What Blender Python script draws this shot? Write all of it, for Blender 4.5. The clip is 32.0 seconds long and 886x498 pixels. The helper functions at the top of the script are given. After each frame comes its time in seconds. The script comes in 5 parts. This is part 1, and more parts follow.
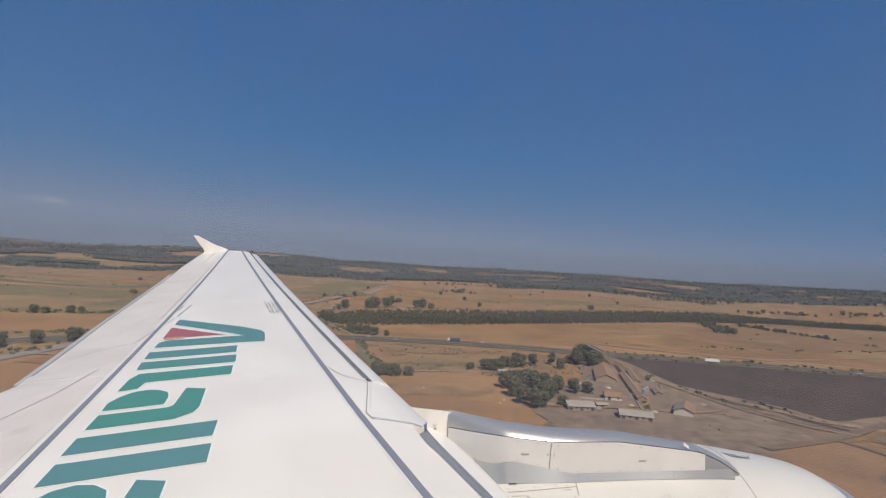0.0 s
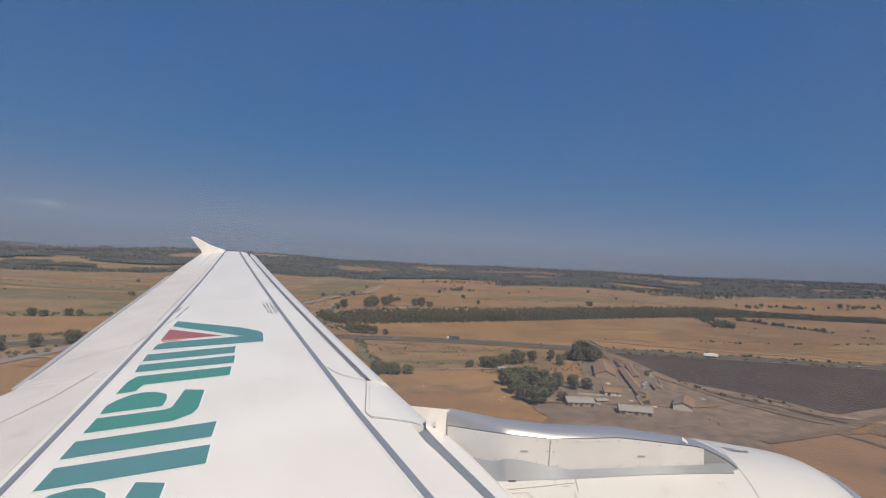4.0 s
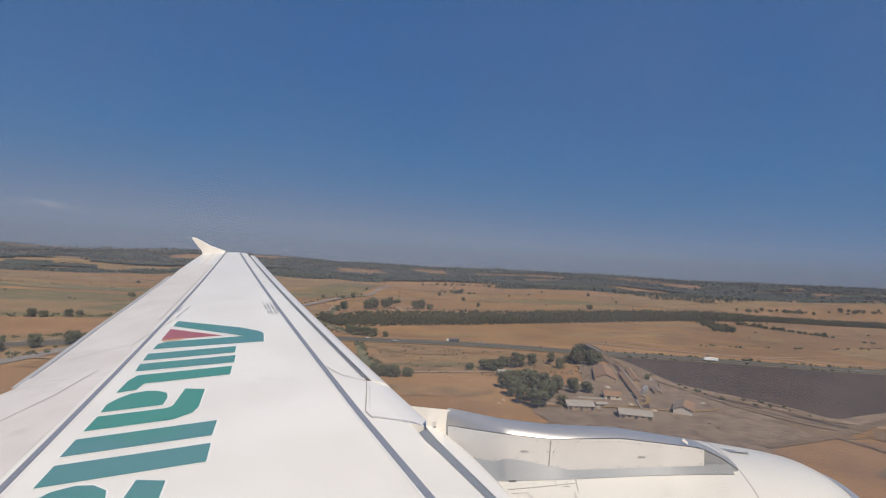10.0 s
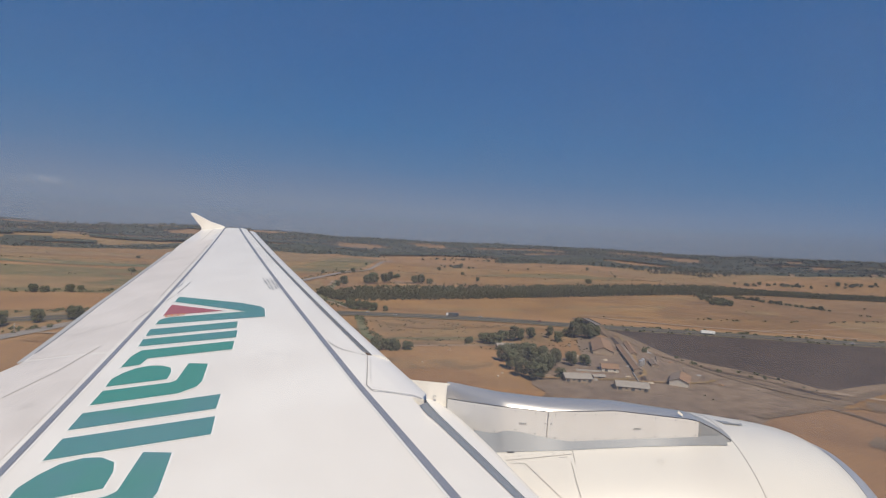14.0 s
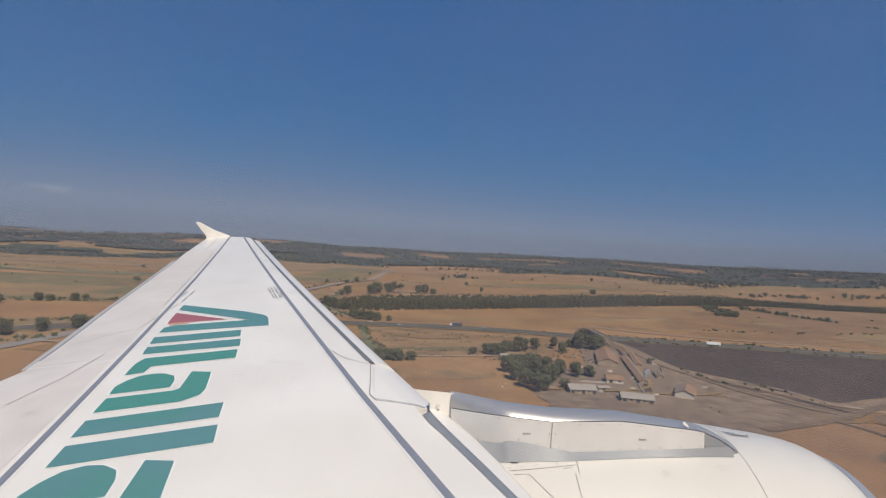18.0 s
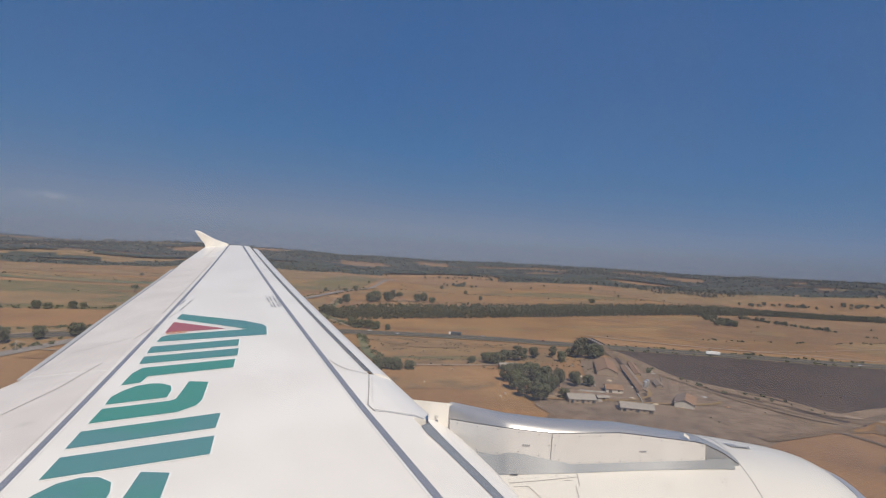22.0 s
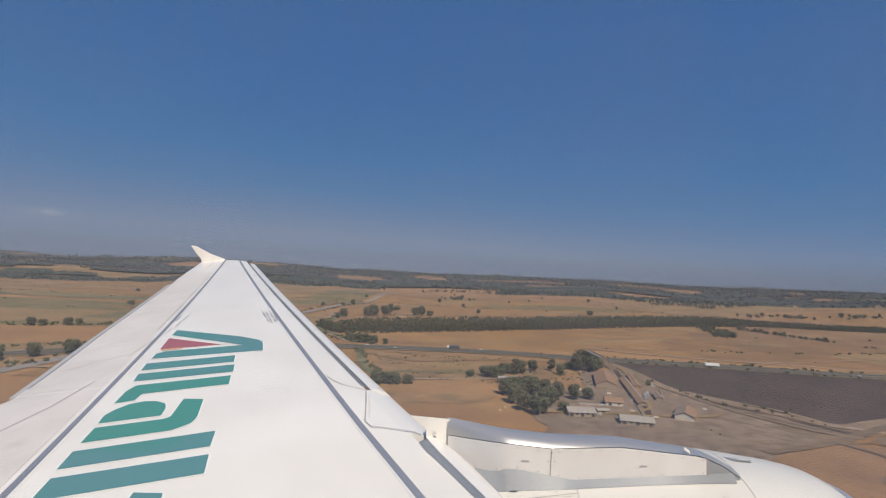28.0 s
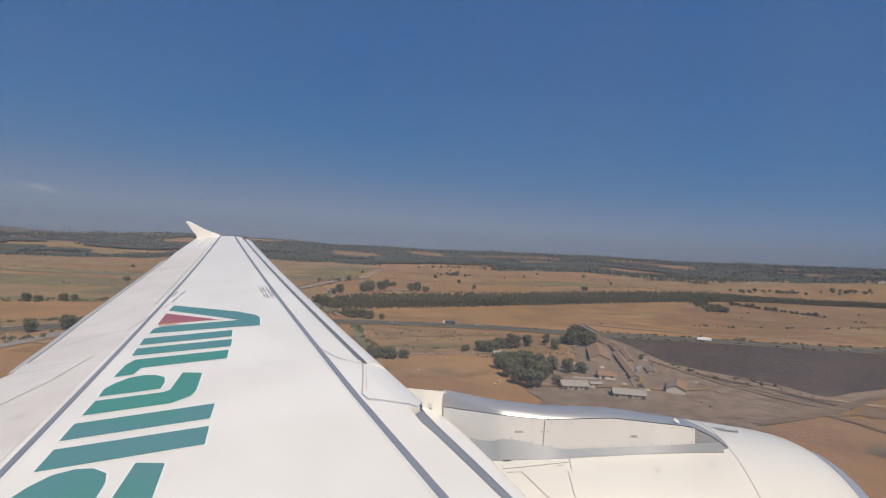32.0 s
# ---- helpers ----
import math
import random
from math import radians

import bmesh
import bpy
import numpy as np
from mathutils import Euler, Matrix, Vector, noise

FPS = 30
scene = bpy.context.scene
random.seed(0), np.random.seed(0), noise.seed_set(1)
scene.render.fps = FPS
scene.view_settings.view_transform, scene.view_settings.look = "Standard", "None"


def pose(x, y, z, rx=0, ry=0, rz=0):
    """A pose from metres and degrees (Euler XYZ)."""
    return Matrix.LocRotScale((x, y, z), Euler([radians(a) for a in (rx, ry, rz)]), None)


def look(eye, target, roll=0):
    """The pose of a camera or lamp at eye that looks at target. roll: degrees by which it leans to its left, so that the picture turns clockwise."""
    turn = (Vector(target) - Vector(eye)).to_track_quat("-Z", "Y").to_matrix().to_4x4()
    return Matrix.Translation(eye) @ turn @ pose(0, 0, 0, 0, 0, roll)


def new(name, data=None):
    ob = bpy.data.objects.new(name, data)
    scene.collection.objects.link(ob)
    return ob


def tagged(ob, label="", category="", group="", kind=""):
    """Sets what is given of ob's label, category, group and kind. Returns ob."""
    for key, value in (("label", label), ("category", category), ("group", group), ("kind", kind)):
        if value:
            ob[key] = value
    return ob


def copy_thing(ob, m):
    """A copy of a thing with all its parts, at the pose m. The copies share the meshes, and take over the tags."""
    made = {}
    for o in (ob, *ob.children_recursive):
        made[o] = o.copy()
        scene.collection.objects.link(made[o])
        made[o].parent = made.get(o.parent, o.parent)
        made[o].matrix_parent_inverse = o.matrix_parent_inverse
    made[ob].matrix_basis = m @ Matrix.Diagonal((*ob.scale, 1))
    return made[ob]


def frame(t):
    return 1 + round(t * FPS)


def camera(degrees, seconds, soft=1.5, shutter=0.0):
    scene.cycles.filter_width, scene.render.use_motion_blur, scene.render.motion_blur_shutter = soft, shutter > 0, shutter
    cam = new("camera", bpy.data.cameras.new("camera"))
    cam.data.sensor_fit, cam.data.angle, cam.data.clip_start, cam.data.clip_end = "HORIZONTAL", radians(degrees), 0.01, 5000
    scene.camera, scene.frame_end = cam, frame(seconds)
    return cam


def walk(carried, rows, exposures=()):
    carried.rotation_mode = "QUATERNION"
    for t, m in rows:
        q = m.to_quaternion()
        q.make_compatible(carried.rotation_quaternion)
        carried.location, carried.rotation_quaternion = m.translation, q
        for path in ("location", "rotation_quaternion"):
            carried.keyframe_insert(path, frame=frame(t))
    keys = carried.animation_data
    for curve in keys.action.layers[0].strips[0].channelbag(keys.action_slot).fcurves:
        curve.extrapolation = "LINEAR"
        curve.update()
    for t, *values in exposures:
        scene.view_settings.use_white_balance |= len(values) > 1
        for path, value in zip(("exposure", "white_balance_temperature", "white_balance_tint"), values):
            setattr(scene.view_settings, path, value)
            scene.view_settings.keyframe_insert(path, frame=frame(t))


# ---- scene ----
ALT = 90.0          # height of the window above the fields
FOV = 82.5
PATH = [            # t, x, y, z, rx, ry, rz
    (0, -0.005, 0.007, 90.018, 92.03, -3.33, 0.53),
    (0.5, 0.005, 0.002, 90.006, 91.34, -3.60, 0.43),
    (1, 0.002, -0.001, 89.998, 90.78, -3.62, 0.42),
    (1.5, 0.002, 0.000, 89.997, 90.94, -3.56, 0.53),
    (2, -0.002, -0.004, 89.990, 91.17, -3.43, 0.64),
    (2.5, 0.000, 0.006, 90.003, 91.88, -3.04, 0.68),
    (4.5, 0.004, 0.009, 90.021, 91.75, -2.60, 0.32),
    (5, -0.007, 0.009, 90.022, 91.06, -2.89, 0.15),
    (5.5, -0.001, 0.004, 90.019, 90.29, -3.14, 0.08),
    (6, -0.001, 0.002, 90.012, 90.36, -3.43, -0.06),
    (6.5, -0.005, -0.004, 90.006, 90.77, -3.75, -0.13),
    (7, 0.000, 0.001, 90.004, 91.22, -3.70, -0.11),
    (7.5, 0.002, 0.001, 89.999, 91.02, -3.50, -0.04),
    (8, 0.004, -0.003, 90.003, 90.58, -3.16, 0.14),
    (8.5, -0.002, -0.004, 89.998, 90.60, -2.97, 0.30),
    (9, 0.000, 0.000, 90.000, 91.40, -2.86, 0.52),
    (9.5, -0.008, 0.009, 90.019, 91.62, -2.85, 0.48),
    (10, -0.002, 0.002, 89.999, 92.12, -2.89, 0.36),
    (10.5, 0.001, 0.007, 90.017, 92.19, -2.95, 0.09),
    (11, -0.006, 0.007, 90.016, 91.76, -3.01, -0.30),
    (11.5, -0.003, 0.010, 90.018, 91.55, -2.75, -0.55),
    (12, 0.000, 0.002, 90.022, 90.40, -2.77, -0.56),
    (12.5, 0.002, -0.005, 90.014, 89.11, -2.85, -0.46),
    (13, -0.003, -0.009, 90.011, 88.76, -3.01, -0.12),
    (13.5, -0.004, -0.009, 90.012, 88.86, -2.96, 0.10),
    (14, -0.003, -0.005, 90.010, 89.26, -2.78, 0.30),
    (14.5, -0.007, -0.006, 90.018, 89.57, -2.63, 0.41),
    (16.5, -0.009, 0.005, 90.027, 90.05, -2.05, 0.82),
    (17, 0.000, 0.004, 90.032, 90.19, -2.03, 0.92),
    (17.5, 0.002, 0.003, 90.021, 90.50, -2.33, 0.98),
    (18, -0.001, -0.008, 90.000, 90.36, -2.94, 0.74),
    (18.5, -0.003, -0.000, 90.011, 90.14, -3.11, 0.47),
    (19, 0.002, 0.001, 90.011, 90.22, -3.06, 0.25),
    (19.5, 0.000, -0.007, 90.003, 89.94, -3.11, 0.11),
    (20, -0.003, -0.009, 89.997, 89.76, -3.05, 0.18),
    (20.5, 0.000, -0.008, 90.007, 89.95, -3.11, 0.36),
    (21, 0.004, -0.006, 89.999, 90.43, -3.27, 0.51),
    (21.5, -0.001, 0.002, 90.006, 91.04, -3.05, 0.61),
    (22, -0.004, 0.002, 90.008, 91.35, -3.06, 0.62),
    (22.5, -0.001, -0.002, 90.007, 90.98, -3.23, 0.63),
    (23, 0.000, -0.007, 90.003, 90.92, -3.33, 0.70),
    (23.5, -0.003, -0.008, 90.001, 90.02, -3.60, 0.74),
    (24, 0.002, 0.001, 90.006, 89.57, -3.82, 0.76),
    (24.5, -0.003, -0.005, 90.001, 89.79, -4.16, 0.70),
    (26.5, 0.003, 0.002, 90.009, 91.12, -3.32, 0.68),
    (27, -0.001, 0.002, 90.010, 91.76, -2.95, 0.76),
    (27.5, -0.005, 0.008, 90.018, 92.51, -2.78, 0.60),
    (28, 0.003, 0.012, 90.014, 92.86, -2.62, 0.36),
    (28.5, -0.004, 0.009, 90.020, 92.36, -2.55, -0.06),
    (29, -0.004, 0.006, 90.021, 91.15, -2.14, -0.22),
    (29.5, -0.001, -0.000, 90.012, 90.71, -1.84, 0.03),
    (30, 0.001, -0.003, 90.009, 90.66, -1.67, 0.17),
    (30.5, -0.003, -0.004, 90.006, 91.16, -2.05, 0.01),
    (31, -0.001, 0.010, 90.021, 92.06, -2.33, -0.21),
    (31.5, 0.000, 0.002, 90.005, 91.63, -2.45, -0.34),
    (32, 0.003, -0.005, 90.009, 90.15, -2.60, -0.13),
]
cam = camera(FOV, 32.0, soft=1.12)
walk(cam, [(t, pose(*p)) for t, *p in PATH], exposures=[(0, 0.0), (9, 0.01), (12, 0.03), (14, 0.0), (25, 0.0), (28, 0.06), (32, 0.02)])

# ---------------------------------------------------------------- light
world = bpy.data.worlds.new("world")
scene.world = world
world.use_nodes = True
wn, wl = world.node_tree.nodes, world.node_tree.links
sky = wn.new("ShaderNodeTexSky")
sky.sky_type = "NISHITA"
sky.sun_disc = False
SUN_AZ, SUN_EL = 156.0, 52.0        # clockwise from +y, and above the horizon
sky.sun_elevation, sky.sun_rotation = radians(SUN_EL), radians(SUN_AZ)
sky.altitude, sky.air_density, sky.dust_density, sky.ozone_density = 100, 1.0, 0.3, 3.0
wn["Background"].inputs["Strength"].default_value = 1.0
# dry summer haze: the sky's own brightness picks its colour, deep blue above and dull grey-blue low down
level, spread, tone = wn.new("ShaderNodeRGBToBW"), wn.new("ShaderNodeMapRange"), wn.new("ShaderNodeValToRGB")
spread.inputs["From Min"].default_value, spread.inputs["From Max"].default_value = 1.2, 6.2
for at, c in ((0.0, (0.023, 0.104, 0.306)), (0.2, (0.033, 0.132, 0.342)), (0.42, (0.053, 0.167, 0.372)), (0.64, (0.097, 0.196, 0.366)),
              (0.84, (0.158, 0.228, 0.356)), (1.0, (0.196, 0.250, 0.350))):
    stop = tone.color_ramp.elements[0] if at == 0 else tone.color_ramp.elements[-1] if at == 1 else tone.color_ramp.elements.new(at)
    stop.color = (*c, 1)
dirs, lifted = wn.new("ShaderNodeTexCoord"), wn.new("ShaderNodeVectorMath")
lifted.inputs[1].default_value = (0, 0, 0.03)         # keeps the band of haze whole down to the skyline
wl.new(dirs.outputs["Generated"], lifted.inputs[0])
wl.new(lifted.outputs[0], sky.inputs["Vector"])
wl.new(sky.outputs[0], level.inputs[0])
wl.new(level.outputs[0], spread.inputs["Value"])
wl.new(spread.outputs[0], tone.inputs[0])
wl.new(tone.outputs[0], wn["Background"].inputs["Color"])

sun = new("sun", bpy.data.lights.new("sun", "SUN"))
sun.data.energy, sun.data.angle, sun.data.color = 4.45, radians(0.6), (1.0, 0.90, 0.75)
sd = Vector((math.sin(radians(SUN_AZ)) * math.cos(radians(SUN_EL)),
             math.cos(radians(SUN_AZ)) * math.cos(radians(SUN_EL)), math.sin(radians(SUN_EL))))
sun.matrix_world = look(sd * 400, (0, 0, 0))


# ---------------------------------------------------------------- materials
def material(name, color, rough=0.6, metal=0.0, vary=0.15, scale=1.0, fine=12.0, bump=0.0, tint=None, island=0.0,
             coat=0.0, coat_rough=0.03, stripes=None, random_object=0.0, stains=0.0):
    """A surface with a base colour, two scales of variation, fine relief and, for tilled soil, furrows."""
    m = bpy.data.materials.new(name)
    m.use_nodes = True
    n, k = m.node_tree.nodes, m.node_tree.links
    b = n["Principled BSDF"]
    b.inputs["Roughness"].default_value = rough
    b.inputs["Metallic"].default_value = metal
    b.inputs["Coat Weight"].default_value, b.inputs["Coat Roughness"].default_value = coat, coat_rough
    co = n.new("ShaderNodeTexCoord")

    def noise_at(s, detail=4):
        t = n.new("ShaderNodeTexNoise")
        t.inputs["Scale"].default_value, t.inputs["Detail"].default_value = s, detail
        k.new(co.outputs["Object"], t.inputs["Vector"])
        return t.outputs["Fac"]

    def math_(op, x, y):
        t = n.new("ShaderNodeMath")
        t.operation = op
        for i, v in enumerate((x, y)):
            if isinstance(v, (int, float)):
                t.inputs[i].default_value = v
            else:
                k.new(v, t.inputs[i])
        return t.outputs[0]

    big, small = noise_at(scale), noise_at(scale * fine, 6)
    f = math_("ADD", math_("MULTIPLY", math_("SUBTRACT", big, 0.5), 2.2 * vary),
              math_("MULTIPLY", math_("SUBTRACT", small, 0.5), 1.4 * vary))
    if stripes:
        width, angle, power = stripes
        mp = n.new("ShaderNodeMapping")
        mp.inputs["Rotation"].default_value = (0, 0, radians(angle))
        k.new(co.outputs["Object"], mp.inputs["Vector"])
        wv = n.new("ShaderNodeTexWave")
        wv.inputs["Scale"].default_value, wv.inputs["Distortion"].default_value = 1 / (width * 3.2), 1.5
        wv.inputs["Detail Scale"].default_value = 0.4
        k.new(mp.outputs[0], wv.inputs["Vector"])
        f = math_("ADD", f, math_("MULTIPLY", math_("SUBTRACT", wv.outputs["Fac"], 0.5), power))
    if stains:
        sp = n.new("ShaderNodeMapRange")
        sp.inputs["From Min"].default_value, sp.inputs["From Max"].default_value = 0.60, 0.74
        k.new(noise_at(1.9, 8), sp.inputs["Value"])
        f = math_("SUBTRACT", f, math_("MULTIPLY", sp.outputs[0], stains))
    if island:
        g = n.new("ShaderNodeNewGeometry")
        f = math_("ADD", f, math_("MULTIPLY", math_("SUBTRACT", g.outputs["Random Per Island"], 0.5), island))
    if random_object:
        o = n.new("ShaderNodeObjectInfo")
        f = math_("ADD", f, math_("MULTIPLY", math_("SUBTRACT", o.outputs["Random"], 0.5), random_object))
    gain = math_("ADD", f, 1.0)
    mix = n.new("ShaderNodeMix")
    mix.data_type = "RGBA"
    mix.inputs["A"].default_value = (*color, 1)
    mix.inputs["B"].default_value = (*(tint or color), 1)
    sel = n.new("ShaderNodeMapRange")
    sel.inputs["From Min"].default_value, sel.inputs["From Max"].default_value = 0.42, 0.62
    k.new(noise_at(scale * 2.3, 5), sel.inputs["Value"])
    k.new(sel.outputs[0], mix.inputs["Factor"])
    vm = n.new("ShaderNodeVectorMath")
    vm.operation = "SCALE"
    k.new(mix.outputs["Result"], vm.inputs[0])
    k.new(gain, vm.inputs["Scale"])
    k.new(vm.outputs[0], b.inputs["Base Color"])
    if bump:
        bp = n.new("ShaderNodeBump")
        bp.inputs["Strength"].default_value, bp.inputs["Distance"].default_value = 0.6, bump
        k.new(small, bp.inputs["Height"])
        k.new(bp.outputs[0], b.inputs["Normal"])
    return m


PAINT = material("white_paint", (0.85, 0.815, 0.755), 0.36, vary=0.05, scale=0.45, fine=11, coat=0.2, tint=(0.80, 0.76, 0.70), stains=0.12)
SPOILER = material("weathered_white_paint", (0.71, 0.66, 0.615), 0.45, vary=0.09, scale=0.9, fine=9, tint=(0.65, 0.60, 0.555), stains=0.16)
SLATW = material("slat_paint", (0.82, 0.785, 0.735), 0.3, vary=0.03, scale=0.7, coat=0.3)
CREAM = material("cowl_paint", (0.66, 0.635, 0.585), 0.38, vary=0.03, scale=0.6, coat=0.55, coat_rough=0.38, tint=(0.63, 0.60, 0.55))
# grey of the flaps, with the shade of their recess in the colour
FLAPG = material("flap_shade_grey", (0.45, 0.445, 0.44), 0.5, vary=0.06, scale=1.0)
PANEL = material("panel_paint", (0.72, 0.715, 0.71), 0.45, vary=0.05, scale=1.5, tint=(0.68, 0.67, 0.66), stains=0.08)
GREYP = material("grey_paint", (0.265, 0.28, 0.30), 0.5, vary=0.08, scale=1.2)
STRIPE = material("dark_stripe", (0.205, 0.22, 0.265), 0.5, vary=0.12, scale=2)
# greys darkened to stand for the shade in gaps and slots
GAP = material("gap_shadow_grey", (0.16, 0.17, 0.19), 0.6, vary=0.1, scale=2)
SLOTG = material("slot_shade_grey", (0.20, 0.22, 0.25), 0.55, vary=0.2, scale=1.5)
SEAM = material("sealant_seam", (0.34, 0.32, 0.30), 0.7, vary=0.2, scale=3)
TEAL = material("teal_paint", (0.085, 0.235, 0.245), 0.42, vary=0.08, scale=0.8, tint=(0.062, 0.240, 0.212))
GREEN = material("green_paint", (0.05, 0.25, 0.205), 0.42, vary=0.06, scale=0.8)
WHITE_EDGE = material("white_outline", (0.86, 0.85, 0.82), 0.4, vary=0.02)
RED = material("red_paint", (0.36, 0.10, 0.11), 0.42, vary=0.06)
ORANGE = material("orange_paint", (0.65, 0.27, 0.10), 0.45)
METAL = material("bare_metal", (0.55, 0.55, 0.55), 0.45, metal=0.75, vary=0.04, scale=0.8)
POLISH = material("polished_metal", (0.56, 0.54, 0.52), 0.33, metal=0.6, vary=0.06, scale=1.5, fine=9)
LIP = material("brushed_lip_metal", (0.60, 0.60, 0.61), 0.42, metal=0.7, vary=0.05, scale=1.2)
DARK = material("dark_opening", (0.05, 0.05, 0.055), 0.7)

SOIL = material("dry_soil", (0.278, 0.146, 0.059), 0.95, vary=0.42, scale=0.007, fine=26, tint=(0.321, 0.178, 0.072))
STUBBLE = material("stubble", (0.282, 0.152, 0.050), 0.95, vary=0.42, scale=0.009, fine=25, tint=(0.240, 0.128, 0.048), stripes=(9, 20, 0.06))
STUBBLE_B = material("pale_stubble", (0.277, 0.162, 0.066), 0.95, vary=0.42, scale=0.009, fine=24, tint=(0.226, 0.148, 0.060), stripes=(14, 75, 0.07))
ROUGH = material("rough_pasture", (0.276, 0.157, 0.066), 0.95, vary=0.45, scale=0.02, fine=14, tint=(0.186, 0.115, 0.051))
PLOUGH = material("ploughed_earth", (0.050, 0.030, 0.020), 0.95, vary=0.55, scale=0.012, fine=22, tint=(0.064, 0.040, 0.026), stripes=(14, 10, 0.05))
YARD = material("dry_scrub_land", (0.160, 0.110, 0.070), 0.95, vary=0.5, scale=0.03, fine=10, tint=(0.175, 0.113, 0.064), stripes=(16, 62, 0.10))
# yard earth, also lightened to stand for the milky haze over it
YARD_B = material("hazed_trampled_yard", (0.230, 0.162, 0.110), 0.95, vary=0.28, scale=0.05, fine=9, tint=(0.160, 0.108, 0.070))
FURROW = material("furrowed_stubble", (0.258, 0.142, 0.068), 0.95, vary=0.16, scale=0.02, fine=20, tint=(0.227, 0.125, 0.062), stripes=(3.2, -118, 0.15))
GRASS = material("green_verge", (0.11, 0.125, 0.055), 0.95, vary=0.3, scale=0.03, fine=14, tint=(0.18, 0.155, 0.08))
MEADOW = material("dull_meadow", (0.140, 0.115, 0.044), 0.95, vary=0.3, scale=0.012, fine=18, tint=(0.198, 0.139, 0.055))
DUST = material("dusty_earth", (0.240, 0.165, 0.103), 0.95, vary=0.35, scale=0.06, tint=(0.190, 0.130, 0.082))
STUBBLE_C = material("brown_stubble", (0.224, 0.119, 0.047), 0.95, vary=0.40, scale=0.009, fine=22, tint=(0.188, 0.106, 0.042), stripes=(16, 40, 0.08))
TRACK = material("dirt_track", (0.336, 0.248, 0.168), 0.95, vary=0.15, scale=0.05)
ASPHALT = material("asphalt", (0.066, 0.056, 0.048), 0.85, vary=0.15, scale=0.05, fine=20)
LINE = material("road_paint", (0.22, 0.20, 0.175), 0.7)
CONCRETE = material("concrete", (0.38, 0.36, 0.33), 0.85, vary=0.18, scale=0.3)
WEATHERED = material("weathered_concrete", (0.17, 0.15, 0.13), 0.9, vary=0.25, scale=0.3)
BALLAST = material("ballast", (0.27, 0.235, 0.20), 0.95, vary=0.2, scale=0.1)
RAILM = material("rail_steel", (0.25, 0.2, 0.17), 0.5, metal=0.6)
LEAF = material("leaves", (0.092, 0.096, 0.042), 0.85, vary=0.25, scale=0.3, island=0.35, tint=(0.102, 0.100, 0.045), random_object=0.3)
LEAF_B = material("eucalyptus_leaves", (0.086, 0.086, 0.042), 0.85, vary=0.2, scale=0.1, island=0.25, tint=(0.108, 0.099, 0.051))
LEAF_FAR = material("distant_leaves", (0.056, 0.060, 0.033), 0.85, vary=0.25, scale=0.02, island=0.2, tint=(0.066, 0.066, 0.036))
# canopy colour darkened to stand for the shade among the crowns
CANOPY = material("shaded_canopy", (0.034, 0.040, 0.024), 0.95, vary=0.35, scale=0.008, fine=9, tint=(0.046, 0.052, 0.030))
BARK = material("bark", (0.16, 0.12, 0.09), 0.9, vary=0.3, scale=3, bump=0.02)
DRY = material("dry_shrub", (0.15, 0.125, 0.07), 0.9, vary=0.3, scale=0.2, island=0.6)
TILE = material("terracotta_roof", (0.265, 0.158, 0.092), 0.85, vary=0.25, scale=0.5, stripes=(0.5, 0, 0.2))
SHEET = material("grey_sheet_roof", (0.235, 0.175, 0.130), 0.92, vary=0.2, scale=0.3, stripes=(0.6, 90, 0.15))
PALE = material("pale_sheet_roof", (0.33, 0.29, 0.245), 0.6, vary=0.12, scale=0.3)
PLASTER = material("plaster", (0.33, 0.25, 0.18), 0.9, vary=0.15, scale=0.5)
WHITEWASH = material("whitewash", (0.55, 0.50, 0.43), 0.9, vary=0.15, scale=0.5)
GLASS = material("window_glass", (0.04, 0.05, 0.06), 0.1)
CARW = material("vehicle_white", (0.75, 0.75, 0.75), 0.3)
CARD = material("vehicle_dark", (0.07, 0.08, 0.10), 0.3)
CARR = material("vehicle_red", (0.3, 0.04, 0.03), 0.3)
RUBBER = material("rubber", (0.03, 0.03, 0.03), 0.8)
WRAP = material("bale_wrap", (0.50, 0.40, 0.28), 0.6, vary=0.1)


# ---------------------------------------------------------------- mesh helpers
def mesh_of(name, verts, faces, mat, smooth=False):
    me = bpy.data.meshes.new(name)
    me.from_pydata([tuple(v) for v in verts], [], [tuple(f) for f in faces])
    me.materials.append(mat)
    if smooth:
        me.polygons.foreach_set("use_smooth", [True] * len(me.polygons))
        me.set_sharp_from_angle(angle=radians(32))
    me.update()
    return me


def part(name, verts, faces, mat, parent=None, label="", smooth=False):
    ob = new(name, mesh_of(name, verts, faces, mat, smooth))
    ob.parent = parent
    if label:
        tagged(ob, label)
    return ob


def thing(name, label, category, m=None, group="", kind=""):
    ob = new(name)
    ob.empty_display_size = 0.2
    if m is not None:
        ob.matrix_world = m
    return tagged(ob, label, category, group, kind)


def lathe_x(profile, cy, cz, seg=72, a0=0.0, a1=360.0):
    """Verts and faces of a surface turned round the line y = cy, z = cz; profile rows are (x, radius)."""
    closed = abs(a1 - a0 - 360) < 1e-6
    cols = seg if closed else seg + 1
    v, f = [], []
    for x, r in profile:
        for i in range(cols):
            a = radians(a0 + (a1 - a0) * i / seg)
            v.append((x, cy - r * math.sin(a), cz + r * math.cos(a)))
    for j in range(len(profile) - 1):
        for i in range(seg):
            i2 = (i + 1) % cols
            f.append((j * cols + i, j * cols + i2, (j + 1) * cols + i2, (j + 1) * cols + i))
    return v, f


